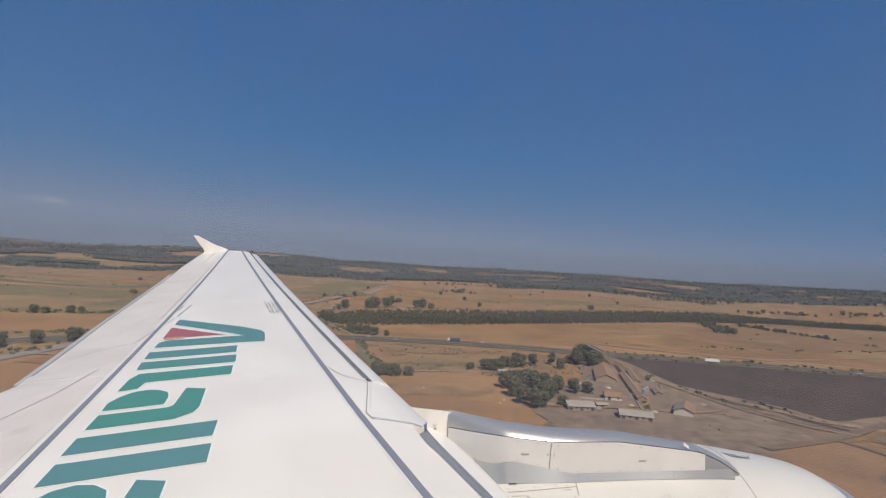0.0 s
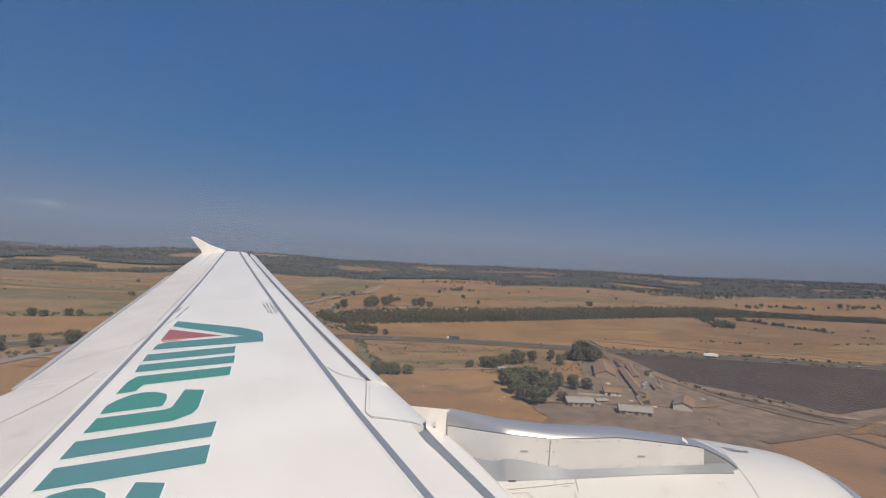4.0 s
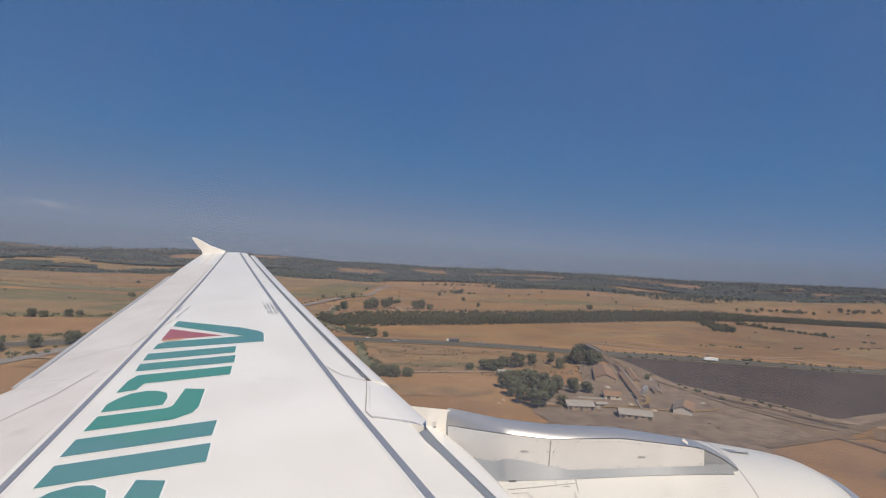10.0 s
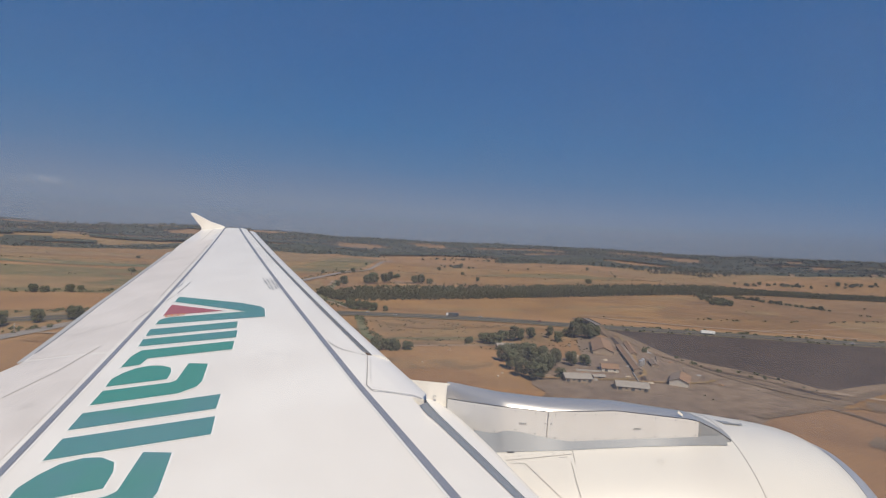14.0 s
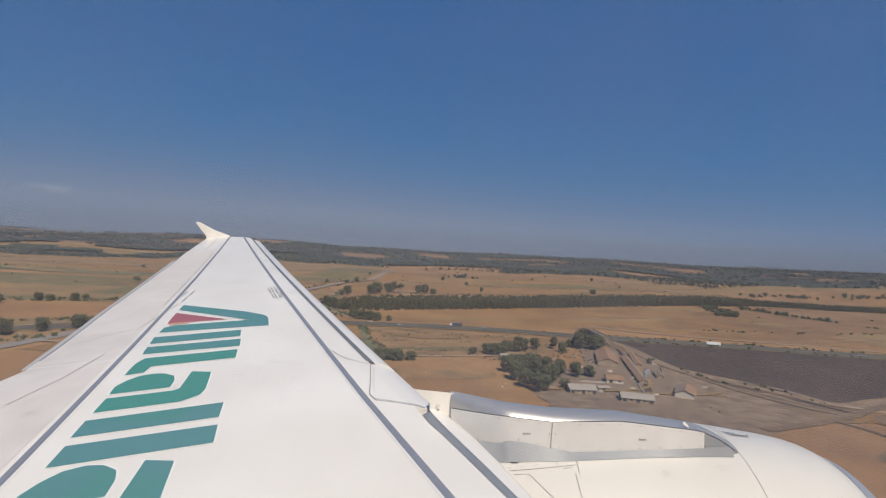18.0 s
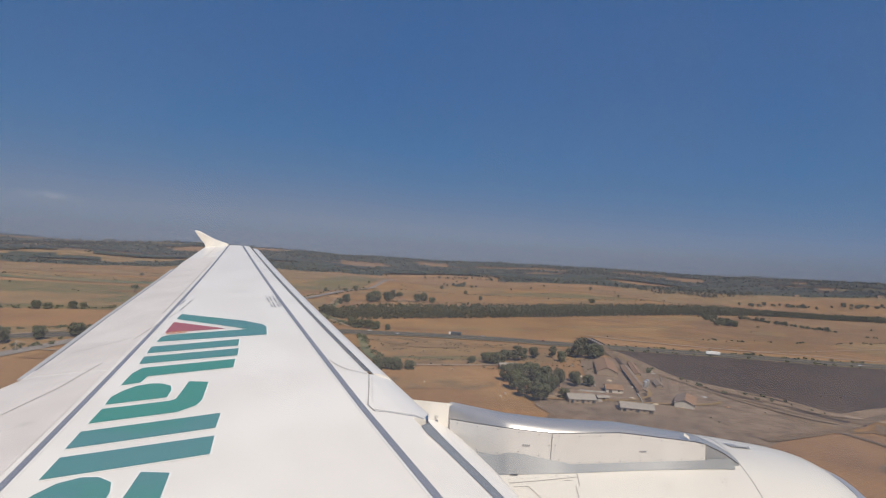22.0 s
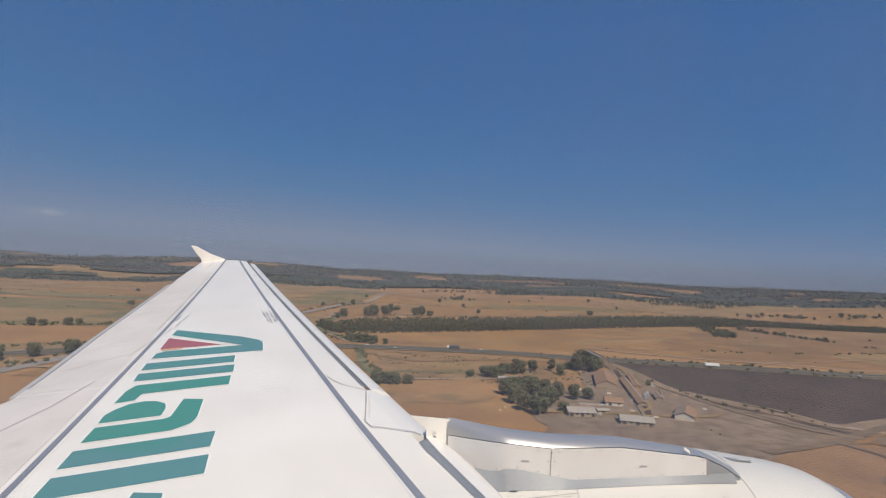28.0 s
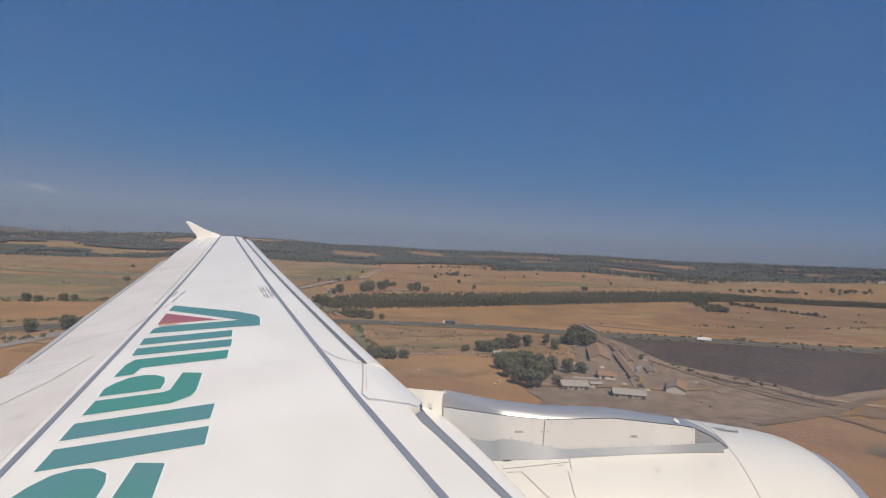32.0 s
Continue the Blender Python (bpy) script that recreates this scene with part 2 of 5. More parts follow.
def loft(rings, close_ends=True):
    """Verts and faces between closed rings with the same number of points."""
    n = len(rings[0])
    v = [p for r in rings for p in r]
    f = []
    for j in range(len(rings) - 1):
        for i in range(n):
            k = (i + 1) % n
            f.append((j * n + i, j * n + k, (j + 1) * n + k, (j + 1) * n + i))
    if close_ends:
        f.append(tuple(range(n - 1, -1, -1)))
        f.append(tuple((len(rings) - 1) * n + i for i in range(n)))
    return v, f


def box(x0, x1, y0, y1, z0, z1, b=0.0):
    """A box, its upright and upper edges bevelled by b."""
    if b <= 0:
        v = [(x, y, z) for z in (z0, z1) for x, y in ((x0, y0), (x1, y0), (x1, y1), (x0, y1))]
        return v, [(3, 2, 1, 0), (4, 5, 6, 7), (0, 1, 5, 4), (1, 2, 6, 5), (2, 3, 7, 6), (3, 0, 4, 7)]

    def ring(i, z):
        return [(x0 + i + b, y0 + i, z), (x1 - i - b, y0 + i, z), (x1 - i, y0 + i + b, z), (x1 - i, y1 - i - b, z),
                (x1 - i - b, y1 - i, z), (x0 + i + b, y1 - i, z), (x0 + i, y1 - i - b, z), (x0 + i, y0 + i + b, z)]
    return loft([ring(0, z0), ring(0, z1 - b), ring(b * 0.7, z1)])


def merge(*pairs):
    v, f = [], []
    for a, b in pairs:
        o = len(v)
        v += list(a)
        f += [tuple(i + o for i in q) for q in b]
    return v, f


# ---------------------------------------------------------------- aircraft
# Aircraft axes: x forward, y outboard, z up, from the window; the wing follows a straight swept plan with
# dihedral and a little bending.
aircraft = thing("airliner", "white airliner wing and engine with teal and red markings, in flight", "aircraft",
                 pose(0, 0, ALT, 0.463, -1.444, -0.024))


def le(y):
    return 1.7766 - 0.5206 * y


def chord(y):
    return 1.277 + (15.1 - y) * 0.217


def skin(y):
    return -1.6596 + 0.0877 * y + 0.0023 * y * y


def front(y):
    return le(y) - 0.0685 * chord(y) + float(np.interp(y, [2.5, 3.2, 4.2, 15], [0, -0.012, -0.032, -0.032]))


def rear(y):
    return -1.5735 - 0.3334 * y


def trail(y):
    return min(-4.09, -2.52 - 0.3245 * y + float(np.interp(y, [4.5, 5.5, 7.3, 9.6, 11.2, 12.3, 13.9, 15], [0, 0, -0.05, -0.04, -0.02, -0.02, 0.04, 0.1])))


def upper(x, y):
    """Height of the upper skin."""
    z, xf, xr = skin(y), front(y), rear(y)
    if x > xf:
        s = (x - xf) / (le(y) + 0.14 - xf)
        return z - 0.045 * s * s
    if x < xr:
        s = (xr - x) / max(0.2, xr - trail(y))
        return z - (0.05 + 0.018 * chord(y)) * s ** 1.3
    return z + 0.006 * math.sin(math.pi * (x - xr) / (xf - xr))


STATIONS = [-0.6 + i * (15.03 + 0.6) / 46 for i in range(47)]


def wing_ring(y):
    c = chord(y)
    xn, xf, xr, xt = le(y) + 0.10, front(y), rear(y), trail(y)
    xs = [xt + (xr - xt) * i / 6 for i in range(6)] + [xr + (xf - xr) * i / 6 for i in range(7)] + [xf + (xn - xf) * i / 3 for i in (1, 2, 3)]
    ring = [(x, y, upper(x, y)) for x in xs]
    z = skin(y)
    th = 0.115 * c
    ring += [(xn + 0.015, y, z - 0.10), (xn - 0.02, y, z - 0.22), (xf, y, z - th * 0.8), ((xf + xr) / 2, y, z - th),
             (xr, y, z - th * 0.75), (xt, y, upper(xt, y) - 0.02)]
    return ring


wv, wf = loft([wing_ring(y) for y in STATIONS])
wing = part("wing", wv, wf, PAINT, aircraft, smooth=True)
tip = []
for i in range(6):                                   # rounded tip cap
    a = i / 5
    y = 15.03 + 0.09 * math.sin(a * math.pi / 2)
    ring = []
    for x, _, z in wing_ring(15.03):
        zc = skin(15.03) - 0.09
        xm = -6.7
        s = math.cos(a * math.pi / 2) * 0.96 + 0.04
        ring.append((xm + (x - xm) * (0.9 + 0.1 * s), y, zc + (z - zc) * s))
    tip.append(ring)
part("wing_tip", *loft(tip), PAINT, wing, smooth=True)


def lift(pts, dz):
    return [(x, y, upper(x, y) + dz) for x, y in pts]


def ribbon(name, line, width, mat, dz, parent, label=""):
    """A thin strip laid on the skin along a line of (x, y) points."""
    v, f = [], []
    for i, (x, y) in enumerate(line):
        a, b = line[max(0, i - 1)], line[min(len(line) - 1, i + 1)]
        d = Vector((b[0] - a[0], b[1] - a[1]))
        d.normalize()
        w = width(y) if callable(width) else width
        for s in (-0.5, 0.5):
            px, py = x - d.y * w * s, y + d.x * w * s
            v.append((px, py, upper(px, py) + dz))
    f = [(2 * i, 2 * i + 1, 2 * i + 3, 2 * i + 2) for i in range(len(line) - 1)]
    return part(name, v, f, mat, parent, label)


ys = [-0.5 + 15.48 * i / 60 for i in range(61)]
ribbon("walkway_line", [(front(y), y) for y in ys], lambda y: 0.052, STRIPE, 0.005, wing, "dark blue-grey walkway line")
ribbon("walkway_line", [(rear(y), y) for y in ys], lambda y: 0.045, STRIPE, 0.005, wing, "dark blue-grey walkway line")
ribbon("line_edge", [(front(y) - 0.040, y) for y in ys], 0.014, WHITE_EDGE, 0.004, wing)
ribbon("line_edge", [(rear(y) + 0.036, y) for y in ys], 0.014, WHITE_EDGE, 0.004, wing)


def plate(name, pts, mat, dz=0.006, label=""):
    v = lift(pts, dz)
    return part(name, v, [tuple(range(len(v)))], mat, wing, label)


def grown(pts, d):
    """A polygon pushed outwards by d."""
    n = len(pts)
    area = sum(pts[i][0] * pts[(i + 1) % n][1] - pts[(i + 1) % n][0] * pts[i][1] for i in range(n))
    sg = 1 if area > 0 else -1
    out = []
    for i in range(n):
        a, b, c = Vector(pts[i - 1]), Vector(pts[i]), Vector(pts[(i + 1) % n])
        e, g = (b - a).normalized(), (c - b).normalized()
        n1, n2 = Vector((e.y, -e.x)) * sg, Vector((g.y, -g.x)) * sg
        h = (n1 + n2)
        h = h.normalized() * min(2.2 * d, d / max(0.35, h.normalized().dot(n1)))
        out.append((b.x + h.x, b.y + h.y))
    return out


def mark(pts, mat=TEAL, label="teal painted marking shape"):
    plate("marking_outline", grown(pts, 0.013), WHITE_EDGE, 0.003)
    plate("marking", pts, mat, 0.006, label)


# the livery: slanting bars and rounded bands of one size
mark([(-3.70, 6.88), (-3.78, 7.16), (-2.77, 6.88), (-2.46, 6.73), (-2.37, 6.62), (-2.23, 6.25), (-3.35, 5.81), (-3.41, 6.01),
      (-3.36, 6.12), (-2.56, 6.46), (-2.80, 6.55), (-3.64, 6.85)])
mark([(-3.65, 6.72), (-3.47, 6.19), (-2.84, 6.46)], RED, "red painted triangle marking")
for dx in (0.0, 0.062, 0.124):
    x, y = -3.40 + dx, 6.19 + dx * 0.45
    part("marking_knot", lift([(x + 0.040 * math.cos(a), y + 0.055 * math.sin(a)) for a in np.linspace(0, 6.283, 13)[:-1]]
                              + [(x + 0.024 * math.cos(a), y + 0.034 * math.sin(a)) for a in np.linspace(0, 6.283, 13)[:-1]], 0.009),
         [(i, (i + 1) % 12, 12 + (i + 1) % 12, 12 + i) for i in range(12)], ORANGE, wing, "small orange loop")
mark([(-3.30, 5.63), (-3.21, 5.39), (-2.38, 5.76), (-2.47, 6.01)])
mark([(-3.17, 5.28), (-3.08, 5.05), (-2.24, 5.41), (-2.33, 5.66)])
mark([(-2.89, 4.48), (-2.98, 4.78), (-2.98, 4.94), (-2.21, 5.29), (-2.12, 5.03), (-2.79, 4.72), (-2.76, 4.56)], GREEN)
mark([(-2.51, 3.34), (-2.59, 3.59), (-1.76, 3.97), (-1.68, 3.71)])
mark([(-2.38, 2.97), (-2.46, 3.23), (-1.63, 3.59), (-1.54, 3.33)])
# wider rounded pairs of bands, one whole and one that runs out of sight
BAND_A = [(-2.63, 3.72), (-2.71, 3.98), (-2.28, 4.17), (-2.25, 4.22), (-2.35, 4.62), (-2.17, 4.62), (-2.03, 4.22), (-2.02, 4.10), (-2.10, 3.96)]
BAND_B = [(-2.74, 4.06), (-2.80, 4.22), (-2.79, 4.35), (-2.75, 4.47), (-2.66, 4.54), (-2.56, 4.55), (-2.45, 4.50), (-2.39, 4.40), (-2.34, 4.24)]
for off, mat in (((0, 0), GREEN), ((0.50, -1.53), TEAL)):
    for band in (BAND_A, BAND_B):
        mark([(x + off[0], y + off[1]) for x, y in band], mat)

# warning notices that cannot be read: rows of small bars
NOTICE = [(-4.125, 8.18, -3.917, 7.36, 12), (-4.216, 8.12, -4.10, 7.70, 6), (-3.102, 8.57, -2.70, 7.77, 11), (-3.047, 8.58, -2.636, 7.73, 12), (-2.985, 8.58, -2.60, 7.78, 11), (-2.905, 8.52, -2.60, 7.86, 9)]
for ax, ay, bx, by, n in NOTICE:
    ux, uy = bx - ax, by - ay
    for k in range(n):
        if (k * 7 + n) % 6 == 0:
            continue
        cx, cy = ax + ux * (k + 0.5) / n, ay + uy * (k + 0.5) / n
        hx, hy = ux / n * 0.34, uy / n * 0.34
        plate("notice_bar", [(cx - hx - 0.012, cy - hy), (cx + hx - 0.012, cy + hy), (cx + hx + 0.012, cy + hy), (cx - hx + 0.012, cy - hy)], GREYP, 0.005)

# seams of panels, spoilers and access doors
for line in ([(-4.17, 5.61), (-3.99, 5.75), (-3.81, 5.92), (-3.77, 6.0)], [(-3.46, 3.92), (-3.435, 4.46), (-3.495, 5.11)],
             [(-3.88, 7.20), (-3.78, 6.49), (-3.69, 5.93)], [(-6.86, 14.85), (-6.19, 12.68)],
             [(rear(y) - 0.10, y) for y in (7.2, 8.5, 9.8, 11.0, 12.1)]):
    ribbon("panel_seam", line, 0.012, SEAM, 0.004, wing)
for y0, y1 in ((1.2, 4.86), (4.9, 8.58), (8.62, 10.18), (10.22, 11.68), (11.72, 12.9)):
    v = []
    n = 14
    for i in range(n + 1):
        y = y0 + (y1 - y0) * i / n
        for k in range(5):
            x = rear(y) - 0.07 + (trail(y) + 0.02 - rear(y) + 0.07) * k / 4
            v.append((x, y, upper(x, y) + 0.0025))
    part("spoiler", v, [(5 * i + k, 5 * i + k + 1, 5 * i + k + 6, 5 * i + k + 5) for i in range(n) for k in range(4)], SPOILER, wing, "weathered off-white spoiler panel", True)
for i, y in enumerate((8.6, 10.2, 11.7)):            # chordwise joints between spoilers
    ribbon("spoiler_joint", [(rear(y) - 0.06, y), (trail(y) + 0.04, y - 0.12)], 0.010, SEAM, 0.004, wing)

# slats run out ahead of the fixed nose
def slat_ring(y, back, ahead):
    back, ahead = (float(np.interp(y, *q)) if isinstance(q, tuple) else q for q in (back, ahead))
    x0, z = le(y), skin(y)
    return [(x0 + back, y, z - 0.030), (x0 + back + 0.35 * (ahead - back), y, z - 0.034), (x0 + back + 0.7 * (ahead - back), y, z - 0.056),
            (x0 + ahead - 0.012, y, z - 0.092), (x0 + ahead, y, z - 0.125), (x0 + ahead - 0.01, y, z - 0.19), (x0 + ahead - 0.06, y, z - 0.26),
            (x0 + ahead - 0.12, y, z - 0.28), (x0 + ahead - 0.09, y, z - 0.17), (x0 + back + 0.05, y, z - 0.07), (x0 + back, y, z - 0.045)]


def slat(y0, y1, back, ahead, label):
    n = max(2, int((y1 - y0) / (0.5 if y0 > 0 else 0.06)))
    rings = [slat_ring(y0 + (y1 - y0) * i / n, back, ahead) for i in range(n + 1)]
    return part("slat", *loft(rings), SLATW, wing, label, True)


for y0, y1 in ((5.09, 7.46), (7.475, 9.87), (9.885, 12.28), (12.295, 14.72)):
    slat(y0, y1, 0.145, 0.350, "white extended slat")
SLAT_BACK = ((-0.5, 2.8, 3.2, 3.6, 3.8, 4.02, 4.16), (0.150, 0.150, 0.165, 0.172, 0.176, 0.190, 0.245))
SLAT_NOSE = ((-0.5, 2.9, 3.2, 3.4, 3.7, 3.9, 4.04, 4.11, 4.16), (0.318, 0.318, 0.345, 0.368, 0.386, 0.390, 0.370, 0.318, 0.265))
slat(-0.5, 4.16, SLAT_BACK, SLAT_NOSE, "white extended inboard slat with a rounded outer end")
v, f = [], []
for y in ys:                                          # bare nose in the slot behind the slats, its shade put into the grey
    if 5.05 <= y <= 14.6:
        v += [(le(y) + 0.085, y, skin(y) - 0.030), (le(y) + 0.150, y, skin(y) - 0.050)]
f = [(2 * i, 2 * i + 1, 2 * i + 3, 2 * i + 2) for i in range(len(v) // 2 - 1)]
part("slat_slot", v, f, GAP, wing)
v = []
for i in range(60):                                   # dark strip painted as the shade in the slot behind the inboard slat, closing at its outer end
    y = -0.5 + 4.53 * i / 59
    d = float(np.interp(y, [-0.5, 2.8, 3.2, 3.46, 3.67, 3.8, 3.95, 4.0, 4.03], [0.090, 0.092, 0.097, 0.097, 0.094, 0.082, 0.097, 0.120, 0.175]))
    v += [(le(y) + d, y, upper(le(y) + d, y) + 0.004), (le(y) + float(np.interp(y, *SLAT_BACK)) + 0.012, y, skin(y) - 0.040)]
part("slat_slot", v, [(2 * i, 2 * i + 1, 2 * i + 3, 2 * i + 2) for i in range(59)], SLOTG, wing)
# filler sheet added below the slot so no ground shows through
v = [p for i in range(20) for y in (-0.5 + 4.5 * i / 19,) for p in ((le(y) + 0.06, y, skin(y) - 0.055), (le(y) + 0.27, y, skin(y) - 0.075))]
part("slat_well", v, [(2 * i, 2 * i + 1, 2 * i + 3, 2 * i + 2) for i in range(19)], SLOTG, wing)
# fixed nose panel by the pylon
nose = [(-0.77, 5.07), (-0.71, 4.70), (-0.645, 4.24), (-0.57, 4.12), (-0.25, 4.13), (-0.17, 4.10), (-0.135, 4.03)]
rings = []
for y in (4.10, 4.25, 4.4, 4.7, 5.08):
    a = 0.33 if y < 4.2 else 0.35
    x0, z = le(y), skin(y)
    rings.append([(x0 + 0.04, y, z - 0.029), (x0 + 0.16, y, z - 0.038), (x0 + 0.27, y, z - 0.066), (x0 + a - 0.01, y, z - 0.098),
                  (x0 + a, y, z - 0.13), (x0 + a - 0.02, y, z - 0.2), (x0 + a - 0.1, y, z - 0.28), (x0 + 0.04, y, z - 0.2)])
part("nose_panel", *loft(rings), SLATW, wing, smooth=True)
ribbon("nose_seam", [(-1.24, 5.37), (-1.12, 5.22), (-1.02, 5.13), (-0.78, 5.07)], 0.010, SEAM, 0.004, wing)
ribbon("nose_seam", nose[:4], 0.010, SEAM, 0.006, wing)
ribbon("nose_seam", nose[3:6], 0.012, SEAM, 0.016, wing)
for i in range(9):
    x, y = -0.715 + 0.012 * i, 4.92 - 0.075 * i
    part("fastener", [(x + 0.008 * math.cos(a), y + 0.008 * math.sin(a), upper(x, y) + 0.010) for a in np.linspace(0, 6.283, 7)[:-1]],
         [tuple(range(6))], SEAM, wing)

# trailing edge: flaps run out and down behind the spoilers, aileron outboard
def flap(y0, y1, gap, c, droop, name, label):
    rings = []
    for i in range(7):
        y = y0 + (y1 - y0) * i / 6
        xt = trail(y)
        z = upper(xt, y)
        rings.append([(xt + 0.25, y, z - 0.10), (xt - gap * 0.4, y, z - 0.055), (xt - gap - c * 0.5, y, z - 0.06 - droop * 0.45),
                      (xt - gap - c, y, z - 0.06 - droop), (xt - gap - c * 0.5, y, z - 0.12 - droop * 0.6), (xt + 0.2, y, z - 0.2)])
    return part(name, *loft(rings), FLAPG if name == "flap" else PAINT, wing, label, True)


flap(-0.5, 4.55, 0.02, 0.05, 0.04, "flap", "light grey extended inboard flap")
flap(5.10, 11.9, 0.03, 0.15, 0.035, "flap", "light grey extended outboard flap")
flap(12.45, 14.7, 0.0, 0.02, 0.01, "aileron", "white aileron")

# dark line painted along the skin for the shaded flap gap
ribbon("flap_gap", [(trail(y) + 0.012, y) for y in [5.1 + 6.8 * i / 30 for i in range(31)]], 0.022, GAP, 0.003, wing)

# wing tip fence, swept back above and below the tip
def fence_ring(y, s):
    pts = [(-6.60, 0.215), (-7.05, 0.36), (-7.50, 0.585), (-7.60, 0.600), (-7.625, 0.585), (-7.44, 0.34), (-7.32, 0.21), (-7.29, 0.12),
           (-7.34, 0.0), (-7.52, -0.25), (-7.46, -0.28), (-7.00, -0.06), (-6.62, 0.09)]
    cx, cz = -7.05, 0.15
    return [(cx + (x - cx) * s, y, cz + (z - cz) * s) for x, z in pts]


part("wingtip_fence", *loft([fence_ring(15.00, 0.96), fence_ring(15.015, 1.0), fence_ring(15.06, 1.0), fence_ring(15.075, 0.96)]), PAINT, wing, "small swept white wingtip fence")

# engine: pylon and nacelle
NY, NZ = 4.15, -2.60
cowl_prof = [(-1.4, 0.90), (-0.6, 1.03), (0.2, 1.115), (0.93, 1.152), (1.5, 1.176), (1.9, 1.179), (2.06, 1.172), (2.215, 1.161)]
nacelle = part("nacelle", *lathe_x(cowl_prof, NY, NZ, 128), CREAM, aircraft, "cream-white engine cowling", True)
inlet_prof = [(2.223, 1.160), (2.36, 1.143), (2.5, 1.123), (2.63, 1.106), (2.75, 1.087), (2.87, 1.062), (2.956, 1.035), (3.016, 1.008), (3.06, 0.984), (3.085, 0.966)]
part("inlet_cowl", *lathe_x(inlet_prof, NY, NZ, 128), CREAM, nacelle, smooth=True)
lip_prof = [(3.087, 0.967), (3.13, 0.955), (3.18, 0.932), (3.222, 0.897), (3.244, 0.858), (3.244, 0.82), (3.21, 0.78), (3.05, 0.755), (2.5, 0.75), (1.9, 0.77)]
part("inlet_lip", *lathe_x(lip_prof, NY, NZ, 128), LIP, nacelle, "bare metal inlet lip", True)
part("cowl_joint", *lathe_x([(2.214, 1.1595), (2.224, 1.1585)], NY, NZ, 128), SEAM, nacelle)
part("fan_disc", *lathe_x([(1.9, 0.77), (1.9, 0.3), (2.15, 0.02)], NY, NZ, 48), DARK, nacelle, "dark fan face")
PX = [-0.25, 0.05, 0.20, 0.45, 0.80, 1.31, 1.90, 2.06, 2.20]
P_SH = [-1.28, -1.275, -1.262, -1.245, -1.27, -1.25, -1.305, -1.375, -1.47]
P_TOP = [-1.155, -1.155, -1.165, -1.185, -1.215, -1.225, -1.300, -1.362, -1.440]
P_HW = [0.10, 0.11, 0.22, 0.365, 0.38, 0.38, 0.378, 0.37, 0.34]


def pylon_ring(x, slant=0.0, drop=0.0):
    top, sh, hw = (float(np.interp(x, PX, q)) for q in (P_TOP, P_SH, P_HW))
    ring = [(x, NY - hw - 0.004, -1.72), (x, NY - hw, sh - drop)]
    for dy, k in ((0.02, 0.45), (0.05, 0.72), (0.10, 0.9), (0.17, 1.0), (0.30, 1.0), (0.45, 1.0), (0.60, 1.0)):
        ring.append((x, NY - hw + dy * hw / 0.38, sh - drop + (top - sh) * k - (0.24 if x < 0.05 else 0.36) * max(0, dy - 0.17)))
    ring += [(x, NY + hw * 0.75, sh - 0.2), (x, NY + hw * 0.75, -1.72)]
    return [(px - slant * (py - NY), py, pz) for px, py, pz in ring]


# aft end of the pylon, cut and set in depth to fit the camera's view: the box in under the wing nose, and its flat
# cheek over the slat
CHEEK = [(-0.108, 4.06, -1.153), (0.059, 4.06, -1.163), (0.065, 4.06, -1.381), (-0.102, 4.06, -1.358), (-0.131, 4.06, -1.292), (-0.132, 4.06, -1.258)]
TAIL = [(0.062, 4.78, -1.369), (0.068, 4.78, -1.587), (-0.238, 4.78, -1.596), (-0.412, 4.78, -1.335)]
pylon = part("pylon", *loft([[(x, y + d, z - d * 0.3) for x, y, z in TAIL] for d in (0.0, 0.30)]), PAINT, aircraft, "white pylon fairing behind the engine cowling")
part("pylon_cheek", *loft([[(x, y + d, z - 0.6 * d) for x, y, z in CHEEK] for d in (0.0, 0.10)]), PAINT, pylon)

xs = [0.036 + 2.164 * i / 40 for i in range(41)]
rr = [pylon_ring(x) for x in xs]
part("pylon_top", *loft([r[1:10] for r in rr[:36]]), POLISH, pylon, "polished metal top fairing", True)
part("fairing_nose", *loft([r[1:10] for r in rr[35:]]), GREYP, pylon, "grey forward end of the pylon fairing", True)
part("pylon_core", *loft([[(x, y + 0.006 if y < NY else y - 0.006, z - 0.006) for x, y, z in r] for r in rr]), GREYP, pylon, "grey fairing body")


def panel_low(x):
    return float(np.interp(x, [0.05, 0.30, 0.38, 0.45, 0.52, 0.60, 0.95, 1.94], [-1.478, -1.478, -1.470, -1.445, -1.432, -1.44, -1.50, -1.435]))


px = [0.040 + 1.885 * i / 24 for i in range(25)]
hw = lambda x: float(np.interp(x, PX, P_HW))
pv = [p for x in px for p in ((x, NY - hw(x) - 0.006, panel_low(x)), (x, NY - hw(x) - 0.006, float(np.interp(x, PX, P_SH)) - 0.004))]
part("pylon_side_panel", pv, [(2 * i, 2 * i + 1, 2 * i + 3, 2 * i + 2) for i in range(24)], PANEL, pylon, "riveted white side panel", True)
# grey strip between the side panel and the cowling
gx = [0.25 + 1.88 * i / 80 for i in range(81)]
side = lambda x: float(np.interp(x, [0.2, 0.93, 1.5, 1.9, 2.2], [0.445, 0.445, 0.425, 0.405, 0.375]))
low = lambda x: (NY - side(x), NZ + math.sqrt(float(np.interp(x, [p[0] for p in cowl_prof], [p[1] for p in cowl_prof])) ** 2 - side(x) ** 2) + 0.004)
gv0 = [p for x in gx for p in ((x, NY - hw(x) - 0.003, panel_low(x) + 0.01), (x + 0.02, *low(x)))]
